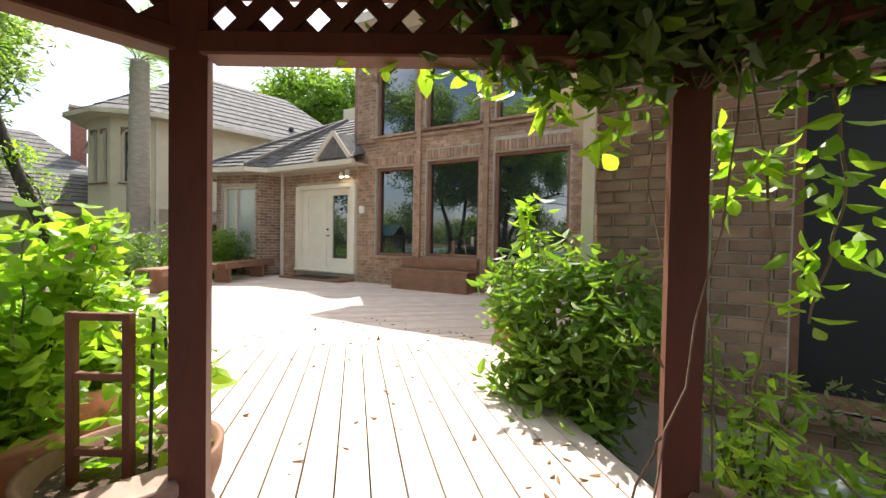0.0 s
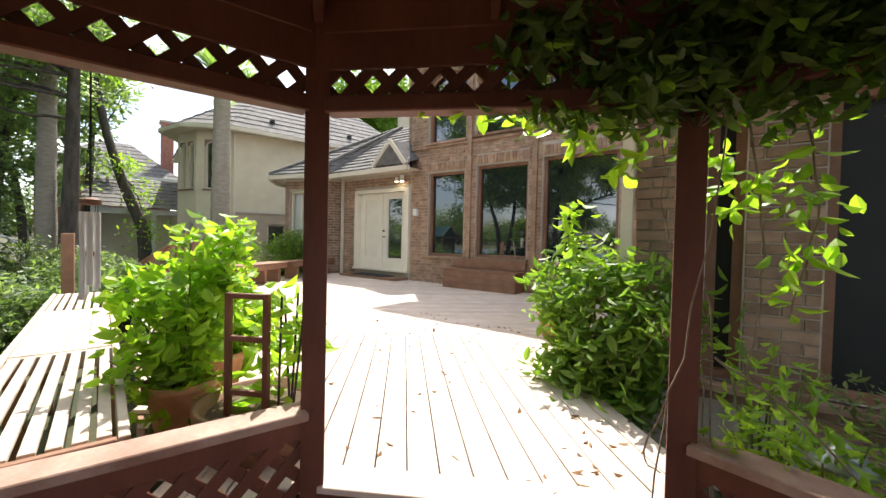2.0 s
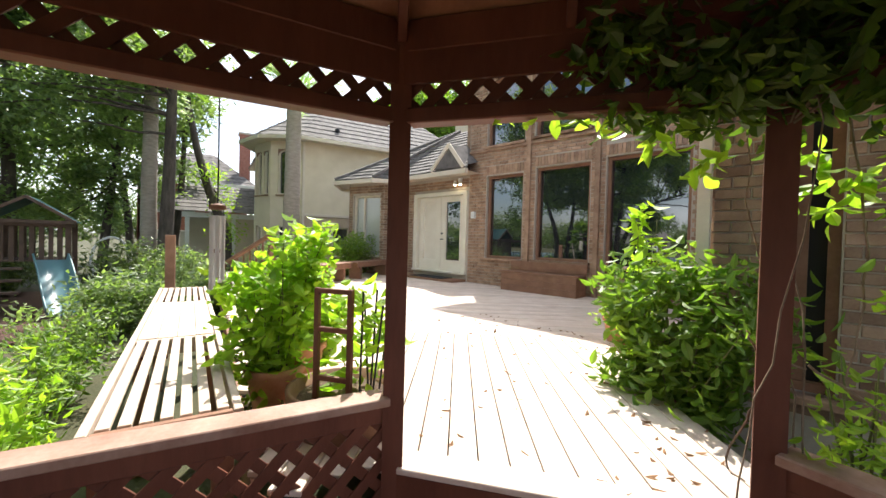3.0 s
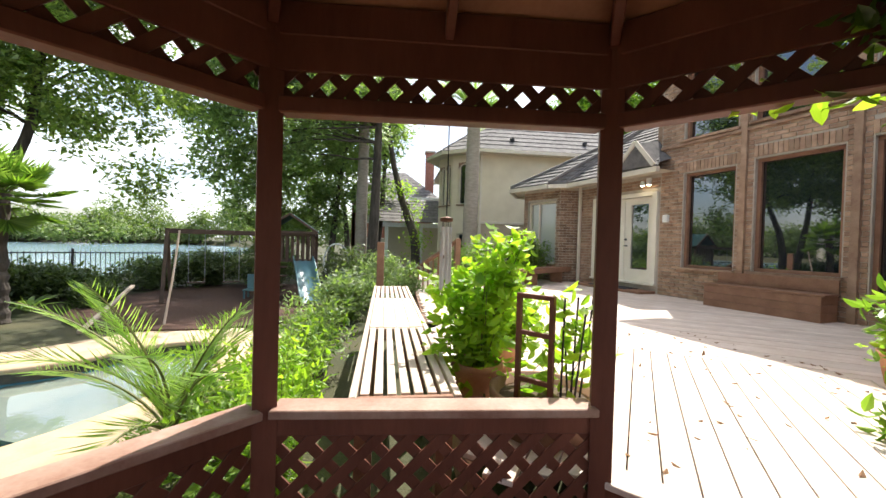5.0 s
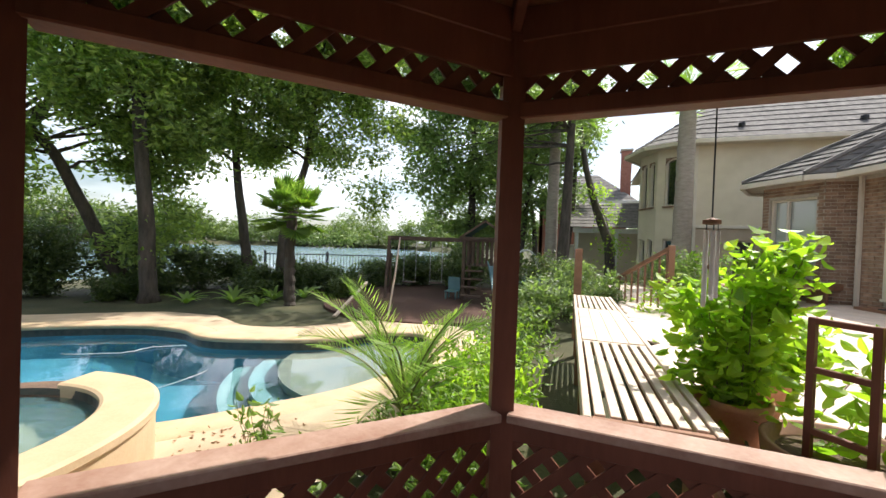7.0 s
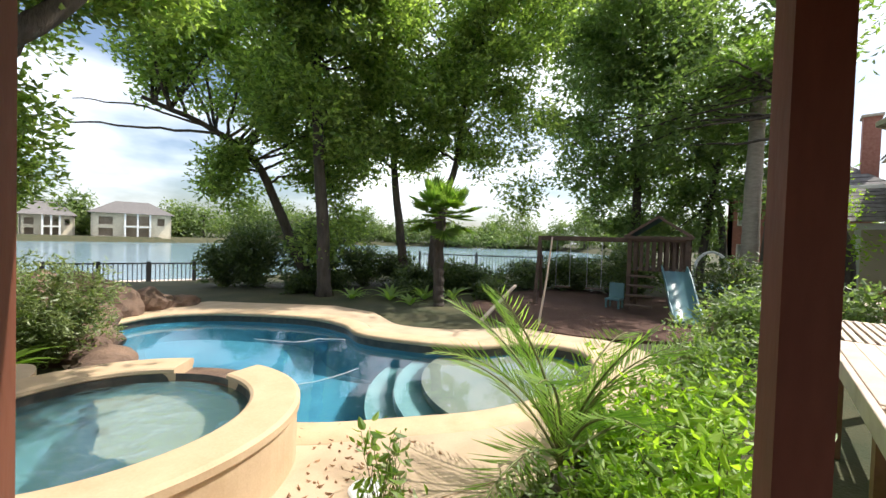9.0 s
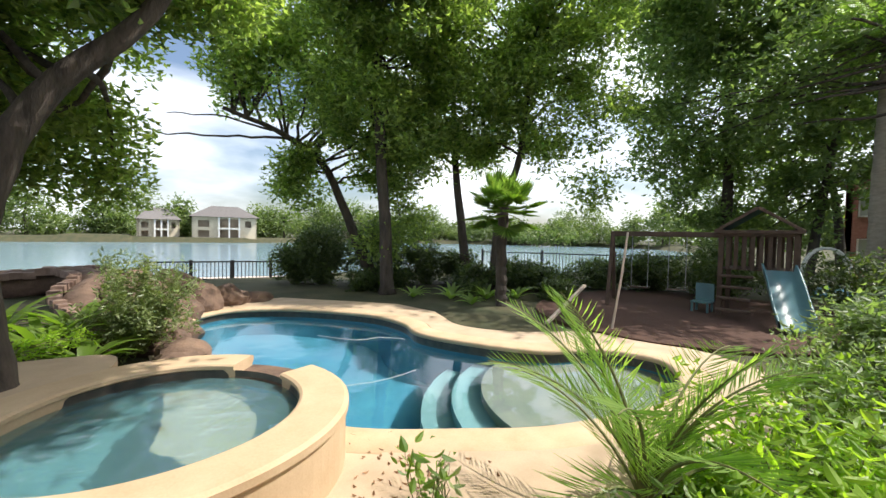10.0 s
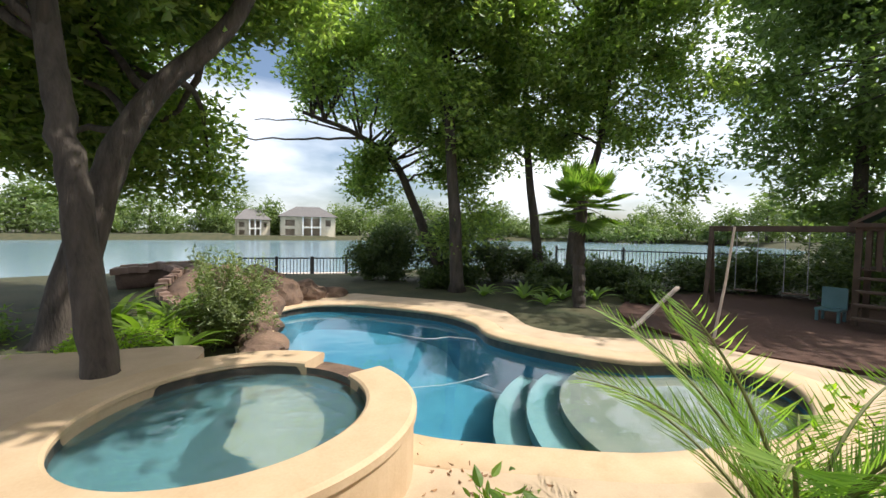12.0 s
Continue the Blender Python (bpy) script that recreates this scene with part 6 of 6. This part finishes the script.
# dark hedges by the lake; their leaf colour carries the shade
for x, y, r, hgt, n in ((-5.5, -13.4, 1.15, 1.75, 8000), (-4.7, -13.9, 0.8, 1.2, 3600), (-7.3, -12.8, 1.1, 2.0, 6500), (-8.4, -11.9, 1.1, 1.3, 4600), (-9.4, -11.2, 1.0, 1.1, 4200), (-8.8, -9.8, 0.8, 0.8, 3000), (-9.9, -9.4, 1.0, 0.9, 3600), (-11.0, -9.6, 1.0, 0.8, 3400), (-10.6, -8.4, 0.9, 0.75, 3000), (-9.3, -7.2, 0.55, 0.55, 1500), (-12.6, -8.0, 1.2, 0.95, 4200), (-13.4, -6.8, 1.3, 1.2, 4800), (-14.6, -5.2, 1.4, 1.6, 5200), (-7.0, -11.6, 0.8, 0.7, 2600), (-6.0, -11.5, 0.7, 0.55, 2000), (-8.0, -9.2, 0.6, 0.5, 1600)):
    bush("hedge", "dense dark green hedge by the lake", (x, y, -0.05), [((0, 0, hgt * 0.55), (r, r * 0.9, hgt * 0.5)), ((0.15, 0.1, hgt * 0.85), (r * 0.75, r * 0.7, hgt * 0.25))], n, 0.12, LEAF_HEDGE, 16, 0.15, "hedge")
# low rose and weeds in the foreground
for x, y, r, hgt, n, sz, mt in ((-1.72, -2.62, 0.16, 0.55, 90, 0.075, LEAF_SHRUB), (-1.95, -2.75, 0.10, 0.42, 50, 0.07, LEAF_GREY), (-2.25, -2.0, 0.30, 0.32, 500, 0.06, LEAF_GREY), (-1.5, -2.15, 0.22, 0.42, 200, 0.075, LEAF_SHRUB), (-3.3, -2.25, 0.3, 0.4, 600, 0.06, LEAF_SHRUB)):
    bush("small_plant", "small spindly leafy plant beside concrete walk", (x, y, 0.03), [((0, 0, hgt), (r, r, 0.10)), ((0, 0, hgt * 0.5), (r, r, 0.14))], n, sz, mt, 9, 0.05, "plant", 0.2, 0.003, 0.42)
# floating cleaner hose on the pool
hz = Shape()
p, r = limb([(-3.1, -7.6, -0.105), (-3.5, -7.0, -0.105), (-3.9, -6.9, -0.105), (-4.2, -6.6, -0.105)], 0.007, 0.007, 0.004)
hz.tube(p, r, 8)
tagged(part("cleaner_hose", hz, HOSE, None, "", True), "white cleaner hose floating on pool water", "hose")
p, r = limb([(-2.5, -5.3, -0.105), (-3.0, -5.2, -0.105), (-3.5, -5.25, -0.105)], 0.004, 0.004, 0.003)
tagged(part("cleaner_hose", Shape().tube(p, r, 8), HOSE, None, "", True), "thin white hose floating near pool steps", "hose")

# dock with black railing
dock = thing("dock", "grey wooden dock with black metal railing by lake", "dock")
da, db = Vector((-1.0, -17.0, 0)), Vector((-5.75, -15.75, 0))
dd = (db - da).normalized()
dn = Vector((dd.y, -dd.x, 0))
for i in range(34):
    t = i / 33
    c = da.lerp(db, t)
    part("plank", Shape().bar(c + Vector((0, 0, -0.13)) + dn * 0.1, c + dn * -1.6 + Vector((0, 0, -0.13)), 0.135, 0.04), BENCHWOOD, dock)
for z in (-0.02, 0.58):
    part("rail_bar", Shape().bar(da + Vector((0, 0, z)), db + Vector((0, 0, z)), 0.05, 0.045), DARKMETAL, dock)
part("edge_beam", Shape().bar(da + Vector((0, 0, -0.22)), db + Vector((0, 0, -0.22)), 0.06, 0.18), BENCHWOOD, dock)
for i in range(5):
    c = da.lerp(db, i / 4)
    part("post", Shape().box((c.x, c.y, 0.25), (0.10, 0.10, 0.80)), DARKMETAL, dock)
for i in range(42):
    c = da.lerp(db, (i + 0.5) / 42)
    part("baluster", Shape().box((c.x, c.y, 0.28), (0.022, 0.022, 0.60)), DARKMETAL, dock)
# black picket fence along the shore
fn = thing("fence", "black metal picket fence along lake shore", "fence")
fpts = [Vector(p) for p in ((-12.6, -13.4, -0.15), (-14.4, -11.6, -0.15), (-16.0, -9.2, -0.15), (-17.2, -7.0, -0.1))]
for a, b in zip(fpts, fpts[1:]):
    for z in (0.25, 1.12):
        part("fence_rail", Shape().bar(a + Vector((0, 0, z)), b + Vector((0, 0, z)), 0.03, 0.04), DARKMETAL, fn)
    part("fence_post", Shape().box((a.x, a.y, a.z + 0.62), (0.06, 0.06, 1.3)), DARKMETAL, fn)
    n = int((b - a).length / 0.13)
    for i in range(n):
        c = a.lerp(b, (i + 0.5) / n)
        part("picket", Shape().box((c.x, c.y, c.z + 0.64), (0.018, 0.018, 1.1)), DARKMETAL, fn)

# ---- playground ----
mulch = setting("ground_mulch", slab(smooth_loop([(-7.0, -3.6), (-7.0, -5.6), (-8.2, -7.0), (-10.5, -7.6), (-13.5, -6.5), (-13.8, -3.0), (-11.0, -1.9), (-8.5, -2.0)]), -0.05, 0.055), MULCH, "dark reddish mulch under play set", "mulch")
fort = thing("play_fort", "wooden play fort with teal canvas roof and slide", "play set", (-11.2, -3.5, 0.05), 8)
for x in (-0.6, 0.6):
    for y in (-0.6, 0.6):
        part("post", Shape().box((x, y, 0.92), (0.09, 0.09, 1.84)), PLAYWOOD, fort)
for i in range(8):
    part("floor_board", Shape().box((0, -0.53 + i * 0.15, 1.0), (1.24, 0.14, 0.03)), PLAYWOOD, fort)
for x in (-0.6, 0.6):
    part("rail", Shape().box((x, 0, 1.72), (0.04, 1.12, 0.07)), PLAYWOOD, fort)
    for i in range(8):
        part("baluster", Shape().box((x, -0.48 + i * 0.137, 1.36), (0.03, 0.07, 0.70)), PLAYWOOD, fort)
for y in (-0.6, 0.6):
    part("rail", Shape().box((0, y, 1.72), (1.12, 0.04, 0.07)), PLAYWOOD, fort)
part("canvas_roof", Shape().add([(-0.72, -0.72, 1.80), (0.72, -0.72, 1.80), (0.72, 0.0, 2.30), (-0.72, 0.0, 2.30), (0.72, 0.72, 1.80), (-0.72, 0.72, 1.80), (-0.72, -0.72, 1.78), (0.72, -0.72, 1.78), (0.72, 0.0, 2.28), (-0.72, 0.0, 2.28), (0.72, 0.72, 1.78), (-0.72, 0.72, 1.78)], [(0, 1, 2, 3), (3, 2, 4, 5), (7, 6, 9, 8), (8, 9, 11, 10)]), GREENCANVAS, fort, "teal canvas roof")
part("gable_frame", Shape().bar((0.70, -0.72, 1.78), (0.70, 0, 2.27), 0.04, 0.06).bar((0.70, 0.72, 1.78), (0.70, 0, 2.27), 0.04, 0.06).bar((0.70, -0.7, 1.78), (0.70, 0.7, 1.78), 0.04, 0.07), PLAYWOOD, fort)
s = Shape()
v, f = [], []
for i in range(13):
    t = i / 12
    x, z = 0.65 + 1.35 * t, 1.02 - 0.92 * t + 0.10 * math.sin(t * math.pi * 2) * 0.35
    y = 0.35 + 0.35 * t
    v += [(x, y - 0.24, z + 0.13), (x, y - 0.22, z), (x, y + 0.22, z), (x, y + 0.24, z + 0.13), (x, y + 0.27, z + 0.13), (x, y + 0.25, z - 0.03), (x, y - 0.25, z - 0.03), (x, y - 0.27, z + 0.13)]
for i in range(12):
    for k in range(8):
        f.append((8 * i + k, 8 * i + 8 + k, 8 * i + 8 + (k + 1) % 8, 8 * i + (k + 1) % 8))
part("slide", s.add(v, f), SLIDEBLUE, fort, "blue-green plastic slide", True)
for i in range(4):
    part("ladder_rung", Shape().box((0.78 + 0.12 * i, -0.30, 0.86 - 0.22 * i), (0.16, 0.55, 0.045)), PLAYWOOD, fort)
sw = thing("swing_frame", "timber swing frame beside play fort", "swing set", (-11.0, -4.2, 0.05), 0)
part("beam", Shape().bar((0, 0, 1.72), (0.9, -2.05, 1.72), 0.09, 0.12), PLAYWOOD, sw)
for dx, dy in ((-0.55, -0.2), (0.55, 0.2)):
    part("leg", Shape().bar((0.9, -2.0, 1.72), (0.9 + dx, -2.0 + dy, 0.0), 0.08, 0.08), PLAYWOOD, sw)
for t in (0.35, 0.7):
    seat = part("swing_seat", Shape().box((0.9 * t, -2.05 * t, 0.42), (0.16, 0.40, 0.03), 24), PLAYWOOD, sw)
    for k in (-0.18, 0.18):
        part("chain", Shape().tube([(0.9 * t - k * 0.4, -2.05 * t + k * 0.9, 0.42), (0.9 * t - k * 0.4, -2.05 * t + k * 0.9, 1.68)], 0.008, 5), GREYMETAL, seat)
tagged(part("plastic_chair", Shape().box((0, 0, 0.22), (0.36, 0.36, 0.04)).box((-0.16, 0, 0.42), (0.03, 0.36, 0.40)).box((0.14, 0.15, 0.11), (0.04, 0.04, 0.22)).box((0.14, -0.15, 0.11), (0.04, 0.04, 0.22)).box((-0.14, 0.15, 0.11), (0.04, 0.04, 0.22)).box((-0.14, -0.15, 0.11), (0.04, 0.04, 0.22)), SLIDEBLUE), "small blue plastic chair on play mulch", "chair").location = (-10.6, -4.35, 0.055)
tagged(part("leaning_pole", Shape().tube([(-7.25, -4.65, 0.04), (-7.45, -4.62, 0.9), (-7.6, -4.6, 1.75)], [0.022, 0.02, 0.018], 8), BENCHWOOD), "pale weathered pole standing in mulch", "pole")
tagged(part("timber_beam", Shape().bar((-6.6, -5.55, 0.06), (-8.4, -5.9, 0.60), 0.07, 0.05), BENCHWOOD), "pale timber beam slanting over mulch", "beam")
bush("hedge", "dark hedge behind play fort", (-13.6, -2.2, 0.0), [((0, 0, 0.8), (1.2, 1.4, 0.7))], 2600, 0.12, LEAF_HEDGE, 14, 0.16, "hedge")
bush("hedge", "dark hedge behind swing frame", (-13.0, -4.9, 0.0), [((0, 0, 0.8), (0.9, 1.4, 0.65))], 2600, 0.12, LEAF_HEDGE, 14, 0.16, "hedge")

# ---- neighbouring houses ----
nb = thing("neighbour_house", "two-storey cream stucco house with grey shingled roof", "house", (-15.6, 2.7, 0.0))


def poly_wall(name, a, b, z0, z1, holes, mat, parent, frame_mat=TRIM, label="", pane=GLASS, arched=False):
    a, b = Vector((*a, 0)), Vector((*b, 0))
    L = (b - a).length
    t = Matrix.Translation(a) @ Matrix.Rotation(math.atan2(b.y - a.y, b.x - a.x), 4, "Z")
    w = part(name, wall_with_holes(Shape(), 0, L, z0, z1, 0.0, holes, 0.25), mat, parent, label)
    w.matrix_local = t
    for h in holes:
        win = window(parent, *h, 0.0, arched and h[2] > 2.8, frame_mat, pane)
        win.matrix_local = t
    return w


EH = 5.45
BAY = [(-2.9, -0.9), (-1.75, -1.5), (-0.62, -1.05), (0.0, 0.0)]
for (a, b), hs in zip(zip(BAY, BAY[1:]), ([(0.3, 0.95, 3.3, 5.0), (0.3, 0.95, 0.6, 2.1)], [(0.15, 0.52, 3.3, 5.0), (0.68, 1.05, 3.3, 5.0), (0.15, 0.52, 0.6, 2.1), (0.68, 1.05, 0.6, 2.1)], [(0.28, 0.94, 3.3, 5.05), (0.28, 0.94, 0.6, 2.1)])):
    poly_wall("bay_wall", a, b, 0, EH, hs, CREAM, nb, TRIM, "cream stucco bay wall", GLASS, True)
poly_wall("wall", (0, 0), (0, 7.5), 2.55, EH, [], CREAM, nb, TRIM, "plain cream stucco wall")
poly_wall("wall", (0, 0), (0, 7.5), 0, 2.5, [(1.2, 1.9, 0.9, 2.1)], TANWALL, nb, TRIM, "tan lower wall")
part("wall", Shape().box((-1.5, 7.4, EH / 2), (3.0, 0.25, EH)), CREAM, nb)
part("band", Shape().box((0.02, 3.75, 2.55), (0.06, 7.5, 0.10)), TRIM, nb)
nev = [Vector((x, y, EH + 0.02)) for x, y in ((-3.6, -1.2), (-1.85, -2.05), (-0.35, -1.5), (0.45, -0.2), (0.45, 8.0), (-9.0, 8.0), (-9.0, -1.2))]
nr1, nr2 = Vector((-3.6, 2.0, 8.4)), Vector((-3.6, 5.8, 8.4))
for a, b, c, d in ((nev[1], nev[0], nr1, nr1), (nev[2], nev[1], nr1, nr1), (nev[3], nev[2], nr1, nr1), (nev[4], nev[3], nr1, nr2), (nev[5], nev[4], nr2, nr2), (nev[0], nev[6], nr1, nr1)):
    tagged(part("roof_slope", tiled(a, b, c, d, 11), SHINGLE, nb, "grey shingles"), kind="stuff")
s = Shape()
for a, b in zip(nev, nev[1:5]):
    s.bar(a + Vector((0, 0, -0.06)), b + Vector((0, 0, -0.06)), 0.10, 0.14)
part("gutter", s, TRIM, nb)
part("soffit", Shape().add([tuple(p - Vector((0, 0, 0.10))) for p in nev], [tuple(range(7))]), TRIM, nb)
for y in (1.4, 4.6):
    part("roof_vent", Shape().lathe([(0.06, 0.0), (0.06, 0.25), (0.10, 0.25), (0.10, 0.33), (0.0, 0.35)], (-0.25, y, EH + 0.35), 12), DARKMETAL, nb)
part("downspout", Shape().box((0.05, 0.05, 2.7), (0.08, 0.08, 5.3)), TRIM, nb)

rh = thing("brick_house", "red brick two-storey house with grey roof and chimney", "house", (-27.0, -2.6, 0.0))
poly_wall("wall", (0, -1.2), (0, 4.2), 0, 4.6, [(0.4, 1.2, 2.9, 4.1), (1.9, 2.7, 2.9, 4.1), (3.4, 4.3, 2.9, 4.1), (0.4, 1.2, 0.5, 1.9), (1.9, 2.7, 0.5, 1.9)], REDBRICK, rh, WHITEPAINT, "red brick wall with white windows", PALEGLASS)
part("wall", Shape().box((-3, -1.1, 2.3), (6, 0.25, 4.6)), REDBRICK, rh)
rev = [Vector((x, y, 4.65)) for x, y in ((0.5, -1.7), (0.5, 4.8), (-7, 4.8), (-7, -1.7))]
ra, rb = Vector((-3.2, 1.0, 7.0)), Vector((-3.2, 2.4, 7.0))
for a, b, c, d in ((rev[1], rev[0], ra, rb), (rev[0], rev[3], ra, ra), (rev[2], rev[1], rb, rb)):
    tagged(part("roof_slope", tiled(a, b, c, d, 9), SHINGLE, rh, "grey shingles"), kind="stuff")
part("gutter", Shape().bar(rev[0], rev[1], 0.12, 0.16), WHITEPAINT, rh)
ch = part("chimney", Shape().box((-1.0, 4.1, 6.0), (0.7, 0.6, 4.2)), REDBRICK, rh, "red brick chimney")
part("chimney_cap", Shape().box((-1.0, 4.1, 8.15), (0.85, 0.75, 0.12)), MORTAR, ch)
pv = thing("covered_patio", "white-posted covered patio with shingled roof", "patio", (-21.5, 0.4, 0.0))
for x, y in ((1.2, -1.6), (1.2, 0.2), (1.2, 2.0)):
    part("post", Shape().box((x, y, 1.25), (0.16, 0.16, 2.5)), WHITEPAINT, pv)
part("beam", Shape().box((1.2, 0.2, 2.55), (0.2, 4.0, 0.22)), WHITEPAINT, pv)
part("roof", tiled(Vector((1.6, 2.5, 2.68)), Vector((1.6, -2.1, 2.68)), Vector((-1.8, -2.1, 4.2)), Vector((-1.8, 2.5, 4.2)), 8), SHINGLE, pv)
part("wall", Shape().box((-1.2, 0.2, 1.3), (0.2, 4.0, 2.6)), CREAM, pv)
setting("water_neighbour", slab(np.array([(-17.5, -1.5), (-16.5, -3.4), (-21.0, -3.8), (-22, -1.0)]), 0.02, 0.09), PLASTER, "far blue pool water in neighbouring garden", "pool")

lad = thing("pool_ladder", "white tubular pool ladder in neighbouring garden", "ladder", (-16.4, -3.1, 0.0), 100)
for y in (-0.55, 0.55):
    part("ladder_rail", Shape().tube([(0.5 * math.cos(a), y + 0.12 * math.sin(a), 0.75 + 0.75 * math.sin(a)) for a in np.linspace(-0.6, math.pi + 0.6, 16)], 0.035, 8), WHITEPAINT, lad)
for z in (0.45, 0.75):
    part("rung", Shape().bar((-0.5, -0.55, z), (-0.5, 0.55, z), 0.05, 0.04), WHITEPAINT, lad)

# ---- far shore ----
def far_house(at, w, d, h, rz, wallmat):
    r = thing("lakeside_house", "pale two-storey house on far lake shore", "house", at, rz, "houses on the far shore")
    part("wall", wall_with_holes(Shape(), -w / 2, w / 2, 0, h, 0, [(-w * 0.1, w * 0.22, 0.4, h * 0.42), (-w * 0.1, w * 0.22, h * 0.55, h * 0.92), (-w * 0.42, -w * 0.25, h * 0.55, h * 0.85), (w * 0.32, w * 0.42, h * 0.55, h * 0.85), (-w * 0.42, -w * 0.25, h * 0.1, h * 0.4)], 0.4), wallmat, r)
    part("interior", Shape().box((0, 1.6, h / 2), (w, 0.2, h)), TANWALL, r)
    part("side_wall", Shape().box((-w / 2, d / 2, h / 2), (0.3, d, h)), wallmat, r)
    part("side_wall", Shape().box((w / 2, d / 2, h / 2), (0.3, d, h)), wallmat, r)
    part("balcony", Shape().box((w * 0.06, -0.6, h * 0.48), (w * 0.36, 1.4, 0.25)), WHITEPAINT, r)
    for k in (-0.1, 0.06, 0.22):
        part("column", Shape().box((w * k, -1.1, h / 2), (0.3, 0.3, h)), WHITEPAINT, r)
    part("roof", Shape().add([(-w * 0.56, -1.6, h), (w * 0.56, -1.6, h), (w * 0.56, d + 1, h), (-w * 0.56, d + 1, h), (-w * 0.22, d * 0.5, h + 3.0), (w * 0.22, d * 0.5, h + 3.0)], [(0, 1, 5, 4), (1, 2, 5), (2, 3, 4, 5), (3, 0, 4)]), SHINGLE, r)


far_house((-19.0, -113.0, -0.3), 14, 10, 5.6, 172, CREAM)
far_house((-5.5, -117.0, -0.3), 8, 9, 4.6, 180, CREAM)
far_house((-62.0, -121.0, -0.3), 14, 9, 5.5, 160, CREAM)
for k in range(74):
    a = radians(168 + k * 1.95 + rng.uniform(-1, 1))
    R_ = 130 + rng.uniform(-6, 22)
    x, y = -10 + R_ * math.cos(a) * 1.0, 4 + R_ * math.sin(a) * 0.98
    hgt = rng.uniform(5, 14)
    w_ = rng.uniform(4.0, 8.5)
    tree("rounded green tree on far lake shore", [([(x, y, -0.4), (x + 0.2, y, hgt * 0.4), (x, y + 0.2, hgt * 0.7)], 0.35, 0.15)],
         [((x, y, hgt * 0.42), (w_, w_, hgt * 0.42)), ((x + rng.uniform(-2, 2), y, hgt * 0.8), (w_ * 0.6, w_ * 0.6, hgt * 0.25))], 1500, 1.0, LEAF_FAR, branches=6, cluster=1.4)
